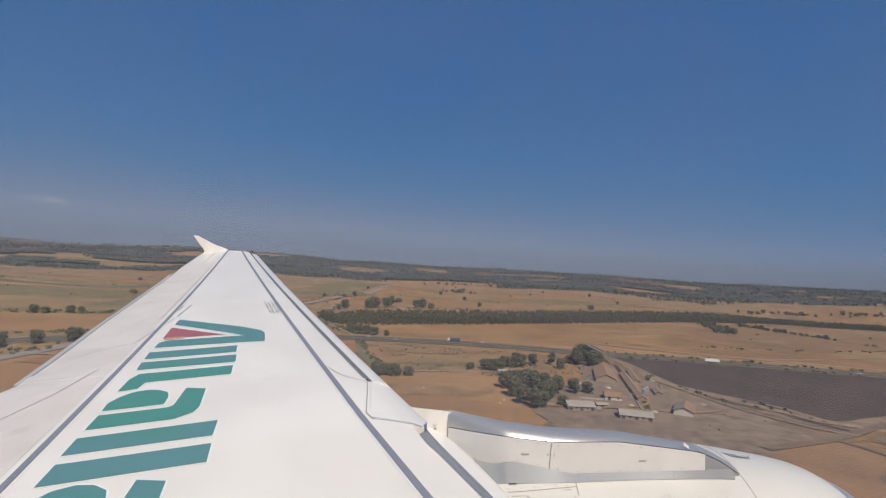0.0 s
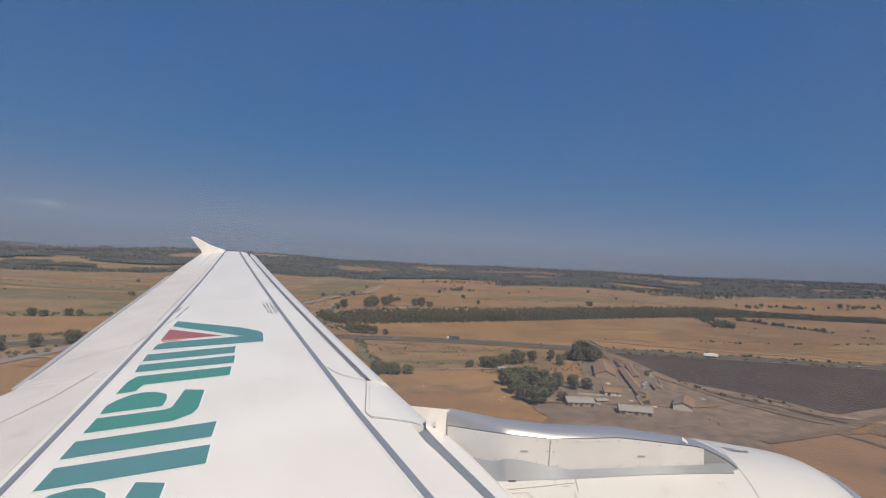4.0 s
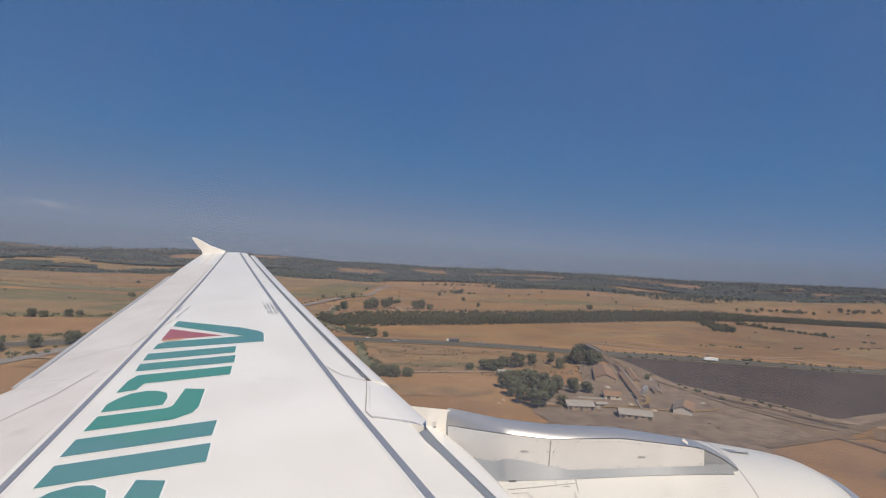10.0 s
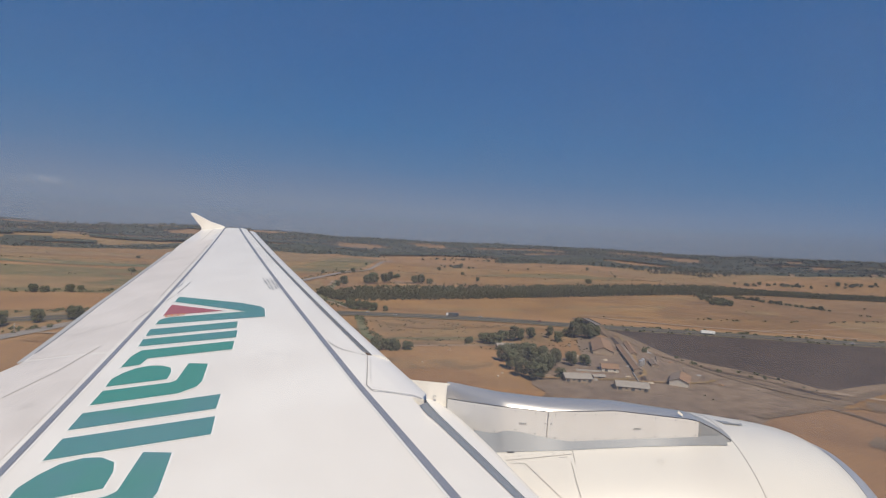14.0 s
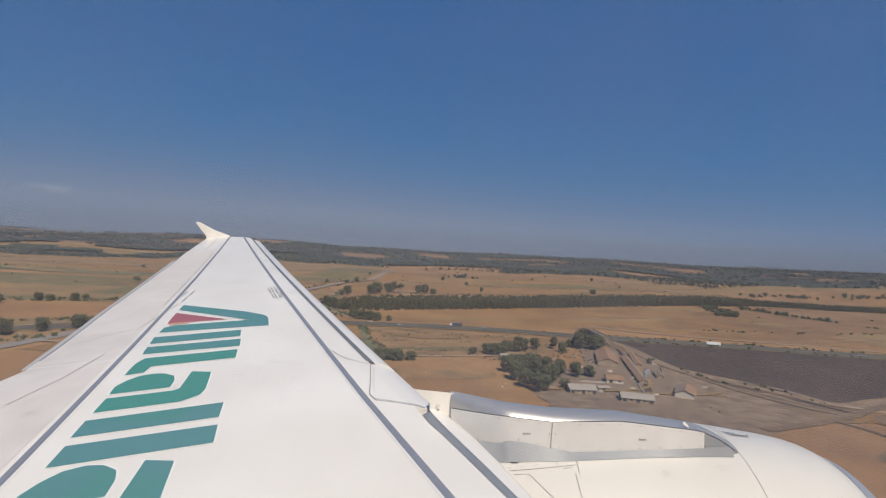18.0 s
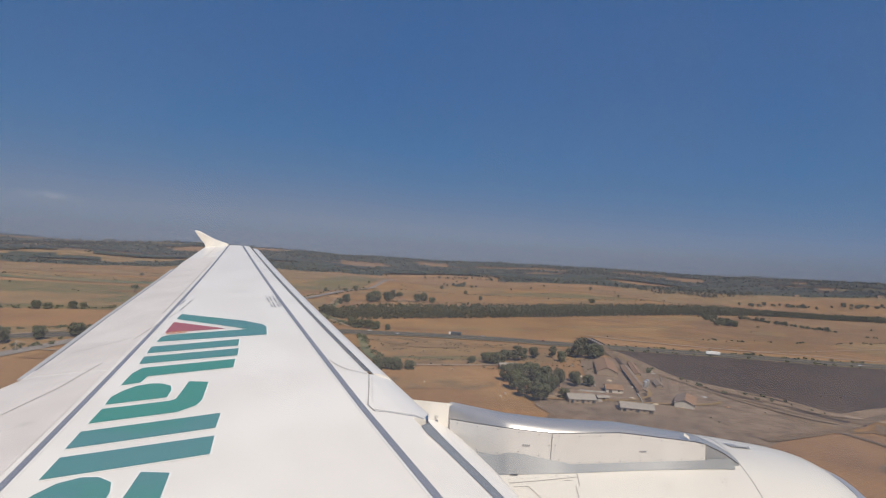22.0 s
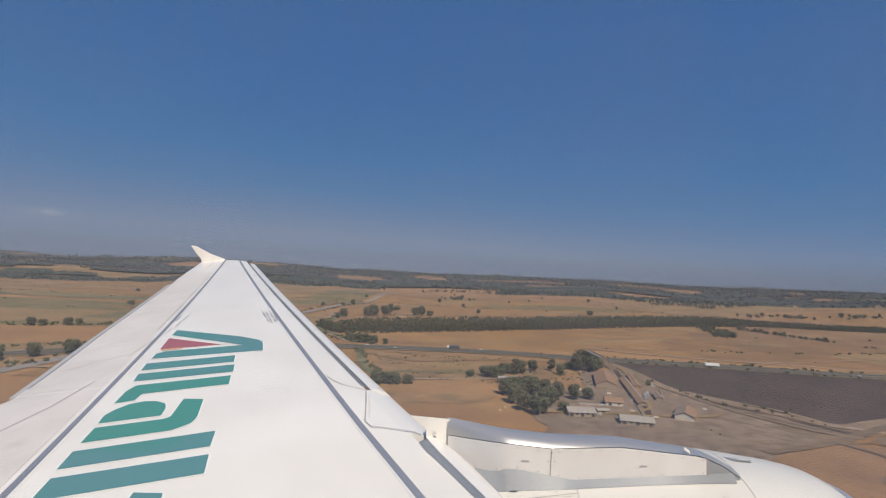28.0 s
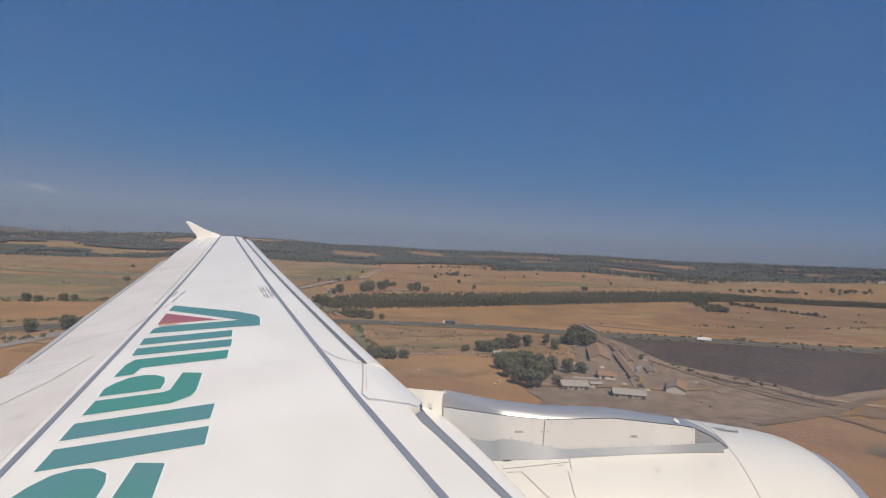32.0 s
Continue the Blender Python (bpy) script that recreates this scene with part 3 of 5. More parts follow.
part("fairing_strip", gv0, [(2 * i, 2 * i + 1, 2 * i + 3, 2 * i + 2) for i in range(80)], GREYP, pylon, "grey fairing strip along the cowling", True)
for row in (0, 1):
    for i in range(13):
        x = 0.10 + i * 0.15
        z = float(np.interp(x, PX, P_SH)) - 0.022 if row else panel_low(x) + 0.02
        y = NY - hw(x) - 0.010
        part("rivet", [(x + 0.0046 * math.cos(a), y, z + 0.0046 * math.sin(a)) for a in np.linspace(0, 6.283, 9)[:-1]], [tuple(range(8))], GREYP, pylon)
y = NY - hw(0.8) - 0.010
part("panel_seam", [(0.795, y, -1.275), (0.800, y, -1.275), (0.790, y, -1.475), (0.785, y, -1.475)], [(0, 1, 2, 3)], SEAM, pylon)
part("panel_seam", [(1.925, NY - hw(1.92) - 0.010, -1.31), (1.931, NY - hw(1.92) - 0.010, -1.31), (1.945, NY - hw(1.94) - 0.010, -1.435), (1.939, NY - hw(1.94) - 0.010, -1.435)],
     [(0, 1, 2, 3)], SEAM, pylon)
tx = bpy.data.curves.new("number", "FONT")
tx.body, tx.size, tx.align_x = "27", 0.034, "CENTER"
tx.materials.append(STRIPE)
number = new("number", tx)
number.parent = pylon
number.matrix_basis = pose(-0.068, 4.050, -1.282, 90, 0, 0)
tagged(number, "small dark painted number")
part("stencil_bar", [(-0.077, 4.05, -1.291), (-0.054, 4.05, -1.290), (-0.053, 4.05, -1.306), (-0.076, 4.05, -1.307)], [(0, 1, 2, 3)], STRIPE, pylon)
for x, z, w in ((0.58, -1.36, 0.06), (1.44, -1.375, 0.055)):
    for i in range(4):
        a = x + i * w / 4
        y = NY - hw(a) - 0.011
        part("stencil_bar", [(a, y, z), (a + w / 6.5, y, z), (a + w / 6.5, y, z - 0.012), (a, y, z - 0.012)], [(0, 1, 2, 3)], GREYP, pylon)


def on_cowl(x, deg, lift_=0.006):
    r = np.interp(x, [p[0] for p in cowl_prof + inlet_prof], [p[1] for p in cowl_prof + inlet_prof]) + lift_
    a = radians(deg)
    return (x, NY - r * math.sin(a), NZ + r * math.cos(a))


def cowl_line(rows, width=0.006):
    """A thin dark joint along the cowling through (x, degrees) points."""
    pts = []
    for (xa, da), (xb, db) in zip(rows, rows[1:]):
        pts += [(xa + (xb - xa) * i / 8, da + (db - da) * i / 8) for i in range(8)]
    pts.append(rows[-1])
    v = []
    for i, (x, d) in enumerate(pts):
        a, b = pts[max(0, i - 1)], pts[min(len(pts) - 1, i + 1)]
        ux, ud = b[0] - a[0], radians(b[1] - a[1]) * 1.16
        n = math.hypot(ux, ud)
        for k in (-0.5, 0.5):
            v.append(on_cowl(x - ud / n * k * width, d + math.degrees(ux / n * k * width / 1.16), 0.004))
    part("cowl_seam", v, [(2 * i, 2 * i + 1, 2 * i + 3, 2 * i + 2) for i in range(len(pts) - 1)], SEAM, nacelle)


def cowl_dot(name, x, deg, r=0.0042):
    part(name, [on_cowl(x + r * math.cos(t), deg + math.degrees(r * math.sin(t) / 1.16), 0.005) for t in np.linspace(0, 6.283, 7)[:-1]], [tuple(range(6))], SEAM, nacelle)


vent = part("vent", [on_cowl(2.26, -0.6), on_cowl(2.49, -1.6), on_cowl(2.46, 1.6), on_cowl(2.31, 2.8)], [(0, 1, 2, 3)], GREYP, nacelle, "small dark-rimmed vent scoop")
part("vent_flap", [on_cowl(2.36, 0.1, 0.011), on_cowl(2.46, -0.6, 0.011), on_cowl(2.44, 1.3, 0.011), on_cowl(2.34, 2.3, 0.011)], [(0, 1, 2, 3)], FLAPG, vent)
for x, d in ((1.568, 26.8), (1.589, 27.3), (1.556, 27.9), (1.594, 28.1), (1.571, 28.9), (1.984, 24.2), (2.019, 24.0), (1.988, 25.5), (2.018, 25.4), (1.999, 27.1)):
    cowl_dot("latch_dot", x, d)
for x, d in ((0.474, 25.5), (0.570, 25.1), (0.665, 24.6), (0.818, 23.5), (0.823, 24.3), (0.90, 24.0)):
    cowl_dot("screw", x, d)
for rows, w in (([(0.969, 22.4), (0.966, 28.0)], 0.0045), ([(0.938, 28.2), (0.943, 35.0), (0.955, 41.0), (0.98, 52.0)], 0.0045), ([(0.470, 26.9), (0.657, 26.1), (0.960, 24.4)], 0.0045),
                ([(0.863, 25.9), (0.92, 25.7)], 0.003), ([(0.500, 28.5), (0.606, 28.3)], 0.003), ([(0.606, 28.3), (0.712, 34.9), (0.822, 41.0), (0.96, 49.0)], 0.004)):
    cowl_line(rows, w)
part("drain_slot", [on_cowl(0.487, 23.6, 0.007), on_cowl(0.541, 23.6, 0.007), on_cowl(0.541, 23.05, 0.007), on_cowl(0.487, 23.05, 0.007)], [(0, 1, 2, 3)], DARK, nacelle)
part("vortex_fin", *loft([[(1.768, 3.776, -1.262), (1.812, 3.776, -1.290), (1.812, 3.784, -1.290), (1.768, 3.784, -1.262)], [(1.772, 3.778, -1.241), (1.808, 3.778, -1.268), (1.808, 3.782, -1.268), (1.772, 3.782, -1.241)]]), PAINT, pylon, "small white fin on the fairing")
for x, z in ((0.760, -1.262), (0.80, -1.30), (1.02, -1.262), (0.775, -1.36), (0.82, -1.36)):
    y = NY - hw(x) - 0.010
    part("rivet", [(x + 0.005 * math.cos(a), y, z + 0.005 * math.sin(a)) for a in np.linspace(0, 6.283, 9)[:-1]], [tuple(range(8))], GREYP, pylon)

# the cabin wall behind the view, a plain barrel with one window opening in its side
FY, FZ, FR_ = -1.86, -0.35, 1.975
xs = [-9.0, -6.0, -3.0, -0.15, 0.15, 3.0, 6.0, 9.0]
a_lo, a_hi = math.asin((-0.19 - FZ) / FR_), math.asin((0.19 - FZ) / FR_)
angs = [a_lo + (a_hi - a_lo) * t for t in (0, 0.5, 1)] + [a_hi + (2 * math.pi - (a_hi - a_lo)) * i / 60 for i in range(1, 60)]
v = [(x, FY + FR_ * math.cos(a), FZ + FR_ * math.sin(a)) for x in xs for a in angs]
m = len(angs)
f = [(j * m + i, j * m + (i + 1) % m, (j + 1) * m + (i + 1) % m, (j + 1) * m + i) for j in range(len(xs) - 1) for i in range(m) if not (j == 3 and i < 2)]
f += [tuple(range(m)), tuple((len(xs) - 1) * m + i for i in range(m))]
part("fuselage", v, f, PAINT, aircraft, "plain white fuselage side with a cabin window", True)

# the cabin window that the view is taken through: clear acrylic, its milky film added as a haze veil
ACRYLIC = bpy.data.materials.new("veiled_acrylic")
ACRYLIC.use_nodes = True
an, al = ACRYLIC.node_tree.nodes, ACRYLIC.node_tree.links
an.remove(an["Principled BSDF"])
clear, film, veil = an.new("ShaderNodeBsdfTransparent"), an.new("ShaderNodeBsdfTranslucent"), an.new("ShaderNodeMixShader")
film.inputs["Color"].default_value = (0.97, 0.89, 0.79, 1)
veil_noise = an.new("ShaderNodeTexNoise")
veil_noise.inputs["Scale"].default_value = 15.0
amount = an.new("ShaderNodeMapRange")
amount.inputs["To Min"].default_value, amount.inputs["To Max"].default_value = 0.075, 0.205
al.new(veil_noise.outputs["Fac"], amount.inputs["Value"])
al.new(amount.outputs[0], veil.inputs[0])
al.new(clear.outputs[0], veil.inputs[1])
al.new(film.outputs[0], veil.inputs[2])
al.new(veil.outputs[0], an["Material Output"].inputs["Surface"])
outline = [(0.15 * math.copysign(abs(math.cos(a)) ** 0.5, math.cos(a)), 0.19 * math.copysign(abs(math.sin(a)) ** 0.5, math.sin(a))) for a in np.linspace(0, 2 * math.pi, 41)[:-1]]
pane = part("cabin_window", [(x, 0.085, z) for x, z in outline], [tuple(range(40))], ACRYLIC, aircraft, "acrylic cabin window pane with an added haze veil")
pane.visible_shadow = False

# ---------------------------------------------------------------- ground
def smooth(a, b, v):
    s = min(1.0, max(0.0, (v - a) / (b - a)))
    return s * s * (3 - 2 * s)


def terrain(x, y):
    """Height of the land: level near the road, gently rolling beyond, rising to low hills sized to fit the camera's
    skyline.
    """
    r = math.hypot(x, y)
    z = (98 + 34 * smooth(0.1, -0.5, x / (r + 1.0))) * smooth(2300, 4700, r) * (0.86 + 0.26 * noise.noise((x / 1100, y / 1100, 0)))
    k = smooth(1000, 1700, r)
    if k:
        z += k * (24 * noise.noise((x / 620 + 3, y / 620, 1.3)) + 4 * noise.noise((x / 240, y / 240, 2.6)))
    return z


rings = [0, 60, 150, 300, 500, 700, 900] + [960 + 60 * i for i in range(30)] + [2760 + 110 * i for i in range(20)] + [4958]
SEG = 420
gv, gf = [], []
for r in rings:
    for i in range(SEG):
        a = 2 * math.pi * i / SEG
        x, y = r * math.cos(a), r * math.sin(a)
        gv.append((x, y, terrain(x, y)))
for j in range(len(rings) - 1):
    for i in range(SEG):
        k = (i + 1) % SEG
        gf.append((j * SEG + i, (j + 1) * SEG + i, (j + 1) * SEG + k, j * SEG + k))
tagged(part("ground", gv, gf, SOIL, None, "", True), "dry tan farmland reaching to low wooded hills", "ground", kind="structure")

LAYER = [0.10]


def drape(bm, up):
    """Cuts a flat sheet along a square grid and lays it on the land."""
    xs_, ys_ = [v.co.x for v in bm.verts], [v.co.y for v in bm.verts]
    if max(math.hypot(x, y) for x, y in zip(xs_, ys_)) > 1000:
        for axis, lo, hi in ((0, min(xs_), max(xs_)), (1, min(ys_), max(ys_))):
            g = math.floor(lo / 70) * 70 + 70
            while g < hi:
                co, no = [0, 0, 0], [0, 0, 0]
                co[axis], no[axis] = g, 1
                bmesh.ops.bisect_plane(bm, geom=bm.verts[:] + bm.edges[:] + bm.faces[:], plane_co=co, plane_no=no)
                g += 70
    for v in bm.verts:
        z = terrain(v.co.x, v.co.y)
        v.co.z = z + up + (0.9 if math.hypot(v.co.x, v.co.y) > 1000 else 0)


def patch(name, pts, mat, label, category="field", ragged=2.5):
    """A piece of land cover with slightly uneven edges, a little above what it lies on."""
    LAYER[0] += 0.012
    ring = []
    for i, p in enumerate(pts):
        q = pts[(i + 1) % len(pts)]
        n = max(1, int(math.dist(p, q) / 45))
        for k in range(n):
            x, y = p[0] + (q[0] - p[0]) * k / n, p[1] + (q[1] - p[1]) * k / n
            w = ragged * (1 + math.hypot(x, y) / 900)
            ring.append((x + w * noise.noise((x / 50, y / 50, 4)), y + w * noise.noise((x / 50, y / 50, 9))))
    bm = bmesh.new()
    bm.faces.new([bm.verts.new((x, y, 0)) for x, y in ring])
    drape(bm, LAYER[0])
    bm.normal_update()
    if sum(f.normal.z for f in bm.faces) < 0:
        bmesh.ops.reverse_faces(bm, faces=bm.faces[:])
    me = bpy.data.meshes.new(name)
    bm.to_mesh(me)
    bm.free()
    me.materials.append(mat)
    return tagged(new(name, me), label, category, kind="structure")


def strip(name, line, width, mat, label, z=None, category="road"):
    LAYER[0] += 0.012
    v = []
    for i, p in enumerate(line):
        a, b = Vector(line[max(0, i - 1)]), Vector(line[min(len(line) - 1, i + 1)])
        d = (b - a).normalized()
        far = 1.1 if math.hypot(p[0], p[1]) > 1000 else 0
        for s in (-0.5, 0.5):
            px_, py_ = p[0] - d.y * width * s, p[1] + d.x * width * s
            v.append((px_, py_, terrain(px_, py_) + (z or LAYER[0]) + far))
    return tagged(part(name, v, [(2 * i, 2 * i + 1, 2 * i + 3, 2 * i + 2) for i in range(len(line) - 1)], mat), label, category, kind="structure")


def bend(line, step=25.0, wob=0.0):
    """A smooth line through the given plan points."""
    pts = [Vector(p) for p in line]
    pts = [pts[0] * 2 - pts[1]] + pts + [pts[-1] * 2 - pts[-2]]
    out = []
    for i in range(1, len(pts) - 2):
        n = max(2, int((pts[i + 1] - pts[i]).length / step))
        for k in range(n):
            t = k / n
            p0, p1, p2, p3 = pts[i - 1:i + 3]
            q = 0.5 * (2 * p1 + (p2 - p0) * t + (2 * p0 - 5 * p1 + 4 * p2 - p3) * t * t + (3 * p1 - p0 - 3 * p2 + p3) * t ** 3)
            out.append((q.x + wob * random.uniform(-1, 1), q.y + wob * random.uniform(-1, 1)))
    out.append((pts[-2].x, pts[-2].y))
    return out


def off(line, d):
    """A line beside another one, d metres to its left."""
    out = []
    for i, p in enumerate(line):
        a, b = line[max(i - 1, 0)], line[min(i + 1, len(line) - 1)]
        n = max(1e-6, math.dist(a, b))
        out.append((p[0] - (b[1] - a[1]) / n * d, p[1] + (b[0] - a[0]) / n * d))
    return out


# far fields on the rolling land, from the west to the east
patch("field", [(-2700, 1500), (-1500, 1350), (-960, 1130), (-330, 1150), (-285, 1300), (-275, 2150), (-900, 2500), (-1900, 2650)], STUBBLE_B, "pale rolling stubble field west of the railway")
patch("field", [(-1500, 1090), (-1100, 1060), (-520, 1200), (-330, 1290), (-330, 1360), (-700, 1290), (-1100, 1190), (-1500, 1200)], GRASS, "dull green strip of irrigated field")
patch("field", [(-1900, 1900), (-1200, 1750), (-700, 1820), (-800, 2120), (-1500, 2250)], STUBBLE, "golden stubble field on a low rise")
patch("field", [(-600, 1380), (-300, 1240), (-275, 1700), (-270, 2300), (-430, 2350), (-480, 1700)], MEADOW, "dull olive meadow with shrubs beside the railway")
patch("field", [(-1300, 560), (-700, 610), (-420, 690), (-330, 760), (-330, 1080), (-800, 1060), (-1300, 900)], MEADOW, "olive and tan rough field")
patch("field", [(-1250, 610), (-700, 650), (-470, 740), (-520, 880), (-900, 860), (-1280, 800)], STUBBLE_B, "tan field with faint mowing lines")
patch("field", [(-230, 1050), (-140, 1020), (-60, 1080), (60, 1080), (285, 1190), (700, 1360), (1100, 1500), (1050, 1900), (600, 2250), (60, 2300), (-225, 2200)], STUBBLE, "wide golden stubble field on a low hill")
patch("field", [(60, 1520), (420, 1480), (640, 1640), (520, 1800), (180, 1740)], MEADOW, "olive and tan rough patch on the hill")
patch("field", [(-190, 1420), (-60, 1380), (60, 1500), (-20, 1600), (-180, 1560)], STUBBLE_B, "paler stubble on the hill side")
patch("field", [(700, 1700), (1250, 1960), (1900, 2150), (2300, 2700), (1500, 2750), (800, 2400)], STUBBLE_B, "pale stubble field on a second low hill")
patch("field", [(560, 1900), (760, 1950), (820, 2120), (600, 2160)], ROUGH, "rough dry patch between the hills")
patch("field", [(1200, 1480), (1900, 1600), (2600, 2100), (2500, 2500), (1750, 2050), (1150, 1820)], STUBBLE, "golden stubble field beyond the tree belt")
patch("field", [(1900, 2200), (2900, 2500), (3000, 3000), (2200, 2950)], MEADOW, "dull olive field on the plain")
patch("field", [(2400, 3000), (3200, 3050), (3100, 3350), (2300, 3300)], STUBBLE_B, "far pale field on the plain")
# between the motorway and the tree belt
patch("field", [(-130, 640), (-60, 640), (60, 648), (170, 640), (200, 668), (300, 636), (520, 592), (900, 660), (1300, 860), (1500, 1300), (1170, 1330), (870, 1260), (668, 1152), (504, 1076), (355, 996), (165, 882), (-29, 770), (-140, 705)], STUBBLE, "golden stubble field between the motorway and the tree belt")
patch("field", [(190, 720), (330, 780), (520, 800), (700, 760), (760, 830), (560, 880), (330, 850), (180, 770)], STUBBLE_B, "paler strip of stubble")
patch("field", [(330, 640), (520, 600), (900, 668), (1290, 866), (1480, 1290), (1170, 1320), (870, 1250), (668, 1142), (560, 1060), (420, 900), (310, 760)], STUBBLE_C, "browner stubble on the eastern half of the field")
patch("field", [(560, 640), (900, 720), (1200, 920), (1150, 1050), (800, 880), (540, 720)], STUBBLE_B, "pale dry grassland with green tufts")
patch("field", [(760, 780), (1010, 880), (1090, 990), (900, 960), (770, 860)], MEADOW, "dull olive patch in the grassland")
patch("field", [(640, 1000), (700, 920), (1010, 1120), (1160, 1290), (900, 1230)], ROUGH, "rough dry field beyond the hedge")
patch("field", [(-320, 760), (-215, 640), (-150, 640), (-150, 700), (-190, 760), (-215, 900), (-250, 1030)], STUBBLE_B, "reddish stubble field corner by the railway")
# south of the motorway
patch("field", [(-300, 556), (-150, 572), (-96, 576), (-52, 434), (-130, 380), (-320, 380)], STUBBLE, "pale stubble field beside the railway")
patch("field", [(-92, 578), (20, 578), (136, 560), (148, 509), (100, 470), (35, 448), (-44, 430)], ROUGH, "rough dry pasture with scattered tufts")
patch("field", [(-44, 424), (35, 444), (46, 380), (58, 318), (80, 250), (60, 120), (-320, 120), (-330, 370), (-130, 375)], SOIL, "bare tan field")
patch("field", [(-900, 380), (-620, 440), (-360, 545), (-335, 420), (-360, 260), (-900, 200)], STUBBLE_B, "tan stubble field south of the motorway")
patch("field", [(-1300, 420), (-900, 420), (-700, 470), (-640, 560), (-1300, 540)], STUBBLE, "reddish tan field before the tree row")
patch("field", [(178, 572), (262, 568), (378, 556), (469, 543), (640, 572), (900, 655), (1030, 715), (900, 520), (730, 500), (600, 420), (470, 425), (323, 366), (270, 342), (249, 359), (227, 390), (199, 425), (186, 461), (183, 512)], PLOUGH, "dark brown ploughed field beside the motorway")
patch("field", [(186, 515), (190, 440), (212, 408), (270, 340), (323, 362), (480, 420), (600, 415), (640, 360), (500, 250), (300, 318), (230, 300), (186, 280), (120, 250), (60, 300), (110, 400)], YARD, "dry scrubby land between farm and ploughed field")
# pale yard tone carried further out, painting in the haze's brightness
patch("farmyard", [(60, 330), (84, 262), (130, 240), (190, 282), (226, 304), (222, 345), (204, 400), (180, 460), (182, 520), (140, 520), (118, 420), (70, 400)], YARD_B, "trampled grey-brown farmyard", "yard")
patch("field", [(252, 322), (320, 344), (480, 300), (460, 250), (300, 260)], STUBBLE_C, "tan corner of field beside the track")
patch("field", [(186, 282), (228, 303), (300, 300), (430, 240), (400, 90), (120, 120), (110, 220)], FURROW, "tan field with curved furrows")
patch("village_ground", [(560, 300), (640, 360), (730, 420), (900, 430), (990, 330), (860, 240), (640, 250)], YARD, "dry scrubby ground round the hamlet", "yard")
patch("field", [(900, 430), (1000, 560), (1120, 640), (1100, 470), (1060, 330), (940, 260), (880, 320)], PLOUGH, "brown harrowed field")
patch("field", [(1070, 400), (1110, 540), (1170, 700), (1340, 760), (1330, 440), (1320, 250), (1100, 250)], YARD, "bare grey-brown field beside the canal")
patch("field", [(1372, 760), (1560, 830), (1780, 770), (1900, 400), (1700, 200), (1352, 250), (1360, 440)], STUBBLE, "golden harvested field within the bend of the road")

for x, y, w, d, tn, mat, lb in ((40, 690, 75, 13, 16, STUBBLE_B, "paler strip of stubble"), (330, 700, 120, 14, 5, ROUGH, "rough dry strip in the stubble"),
                                (240, 790, 90, 16, 24, ROUGH, "worn strip in the stubble"), (450, 990, 90, 22, 30, STUBBLE_B, "paler patch of stubble"),
                                (20, 505, 60, 16, 6, STUBBLE_B, "pale worn patch in the pasture"), (70, 545, 46, 10, -4, STUBBLE, "golden patch in the pasture"),
                                (0, 470, 40, 9, 12, MEADOW, "greenish patch in the pasture"), (-10, 370, 44, 16, 6, ROUGH, "worn rough patch of bare field"),
                                (240, 352, 34, 4, -50, DUST, "dusty streak over the scrubby land"), (226, 366, 40, 3, -54, YARD_B, "pale worn streak over the scrubby land"),
                                (256, 336, 26, 3.5, -46, PLOUGH, "dark streak of bare earth"), (218, 384, 22, 2.5, -56, PLOUGH, "dark streak of bare earth"),
                                (290, 334, 46, 3, 31, STUBBLE, "golden strip of field edge"), (275, 315, 11, 6, 45, YARD, "dull overgrown patch in the field"),
                                (222, 250, 11, 5, 40, YARD, "dull overgrown patch in the field"),
                                (-150, 1240, 70, 40, 8, STUBBLE_B, "paler patch of stubble"), (380, 1350, 150, 50, 22, STUBBLE_B, "paler patch of stubble"),
                                (760, 1500, 160, 50, 20, ROUGH, "rough dry patch in the stubble"), (60, 1800, 150, 80, 5, STUBBLE_B, "paler patch of stubble"),
                                (-700, 1450, 200, 70, -4, ROUGH, "rough dry pasture"), (-1000, 1600, 240, 80, 6, STUBBLE, "golden patch of stubble"),
                                (-500, 950, 120, 40, -4, STUBBLE, "golden patch of stubble"), (-900, 720, 150, 30, 4, ROUGH, "rough dry strip of grass")):
    ca, sa = math.cos(radians(tn)), math.sin(radians(tn))
    ring = []
    for t in np.linspace(0, 2 * math.pi, 29)[:-1]:
        k = 1 + 0.34 * noise.noise((x + 2.2 * math.cos(t), y + 2.2 * math.sin(t), 1.5))
        ex, ey = w * math.copysign(abs(math.cos(t)) ** 0.6, math.cos(t)) * k, d * math.copysign(abs(math.sin(t)) ** 0.6, math.sin(t)) * k
        ring.append((x + ex * ca - ey * sa, y + ex * sa + ey * ca))
    patch("field_patch", ring, mat, lb, "field")

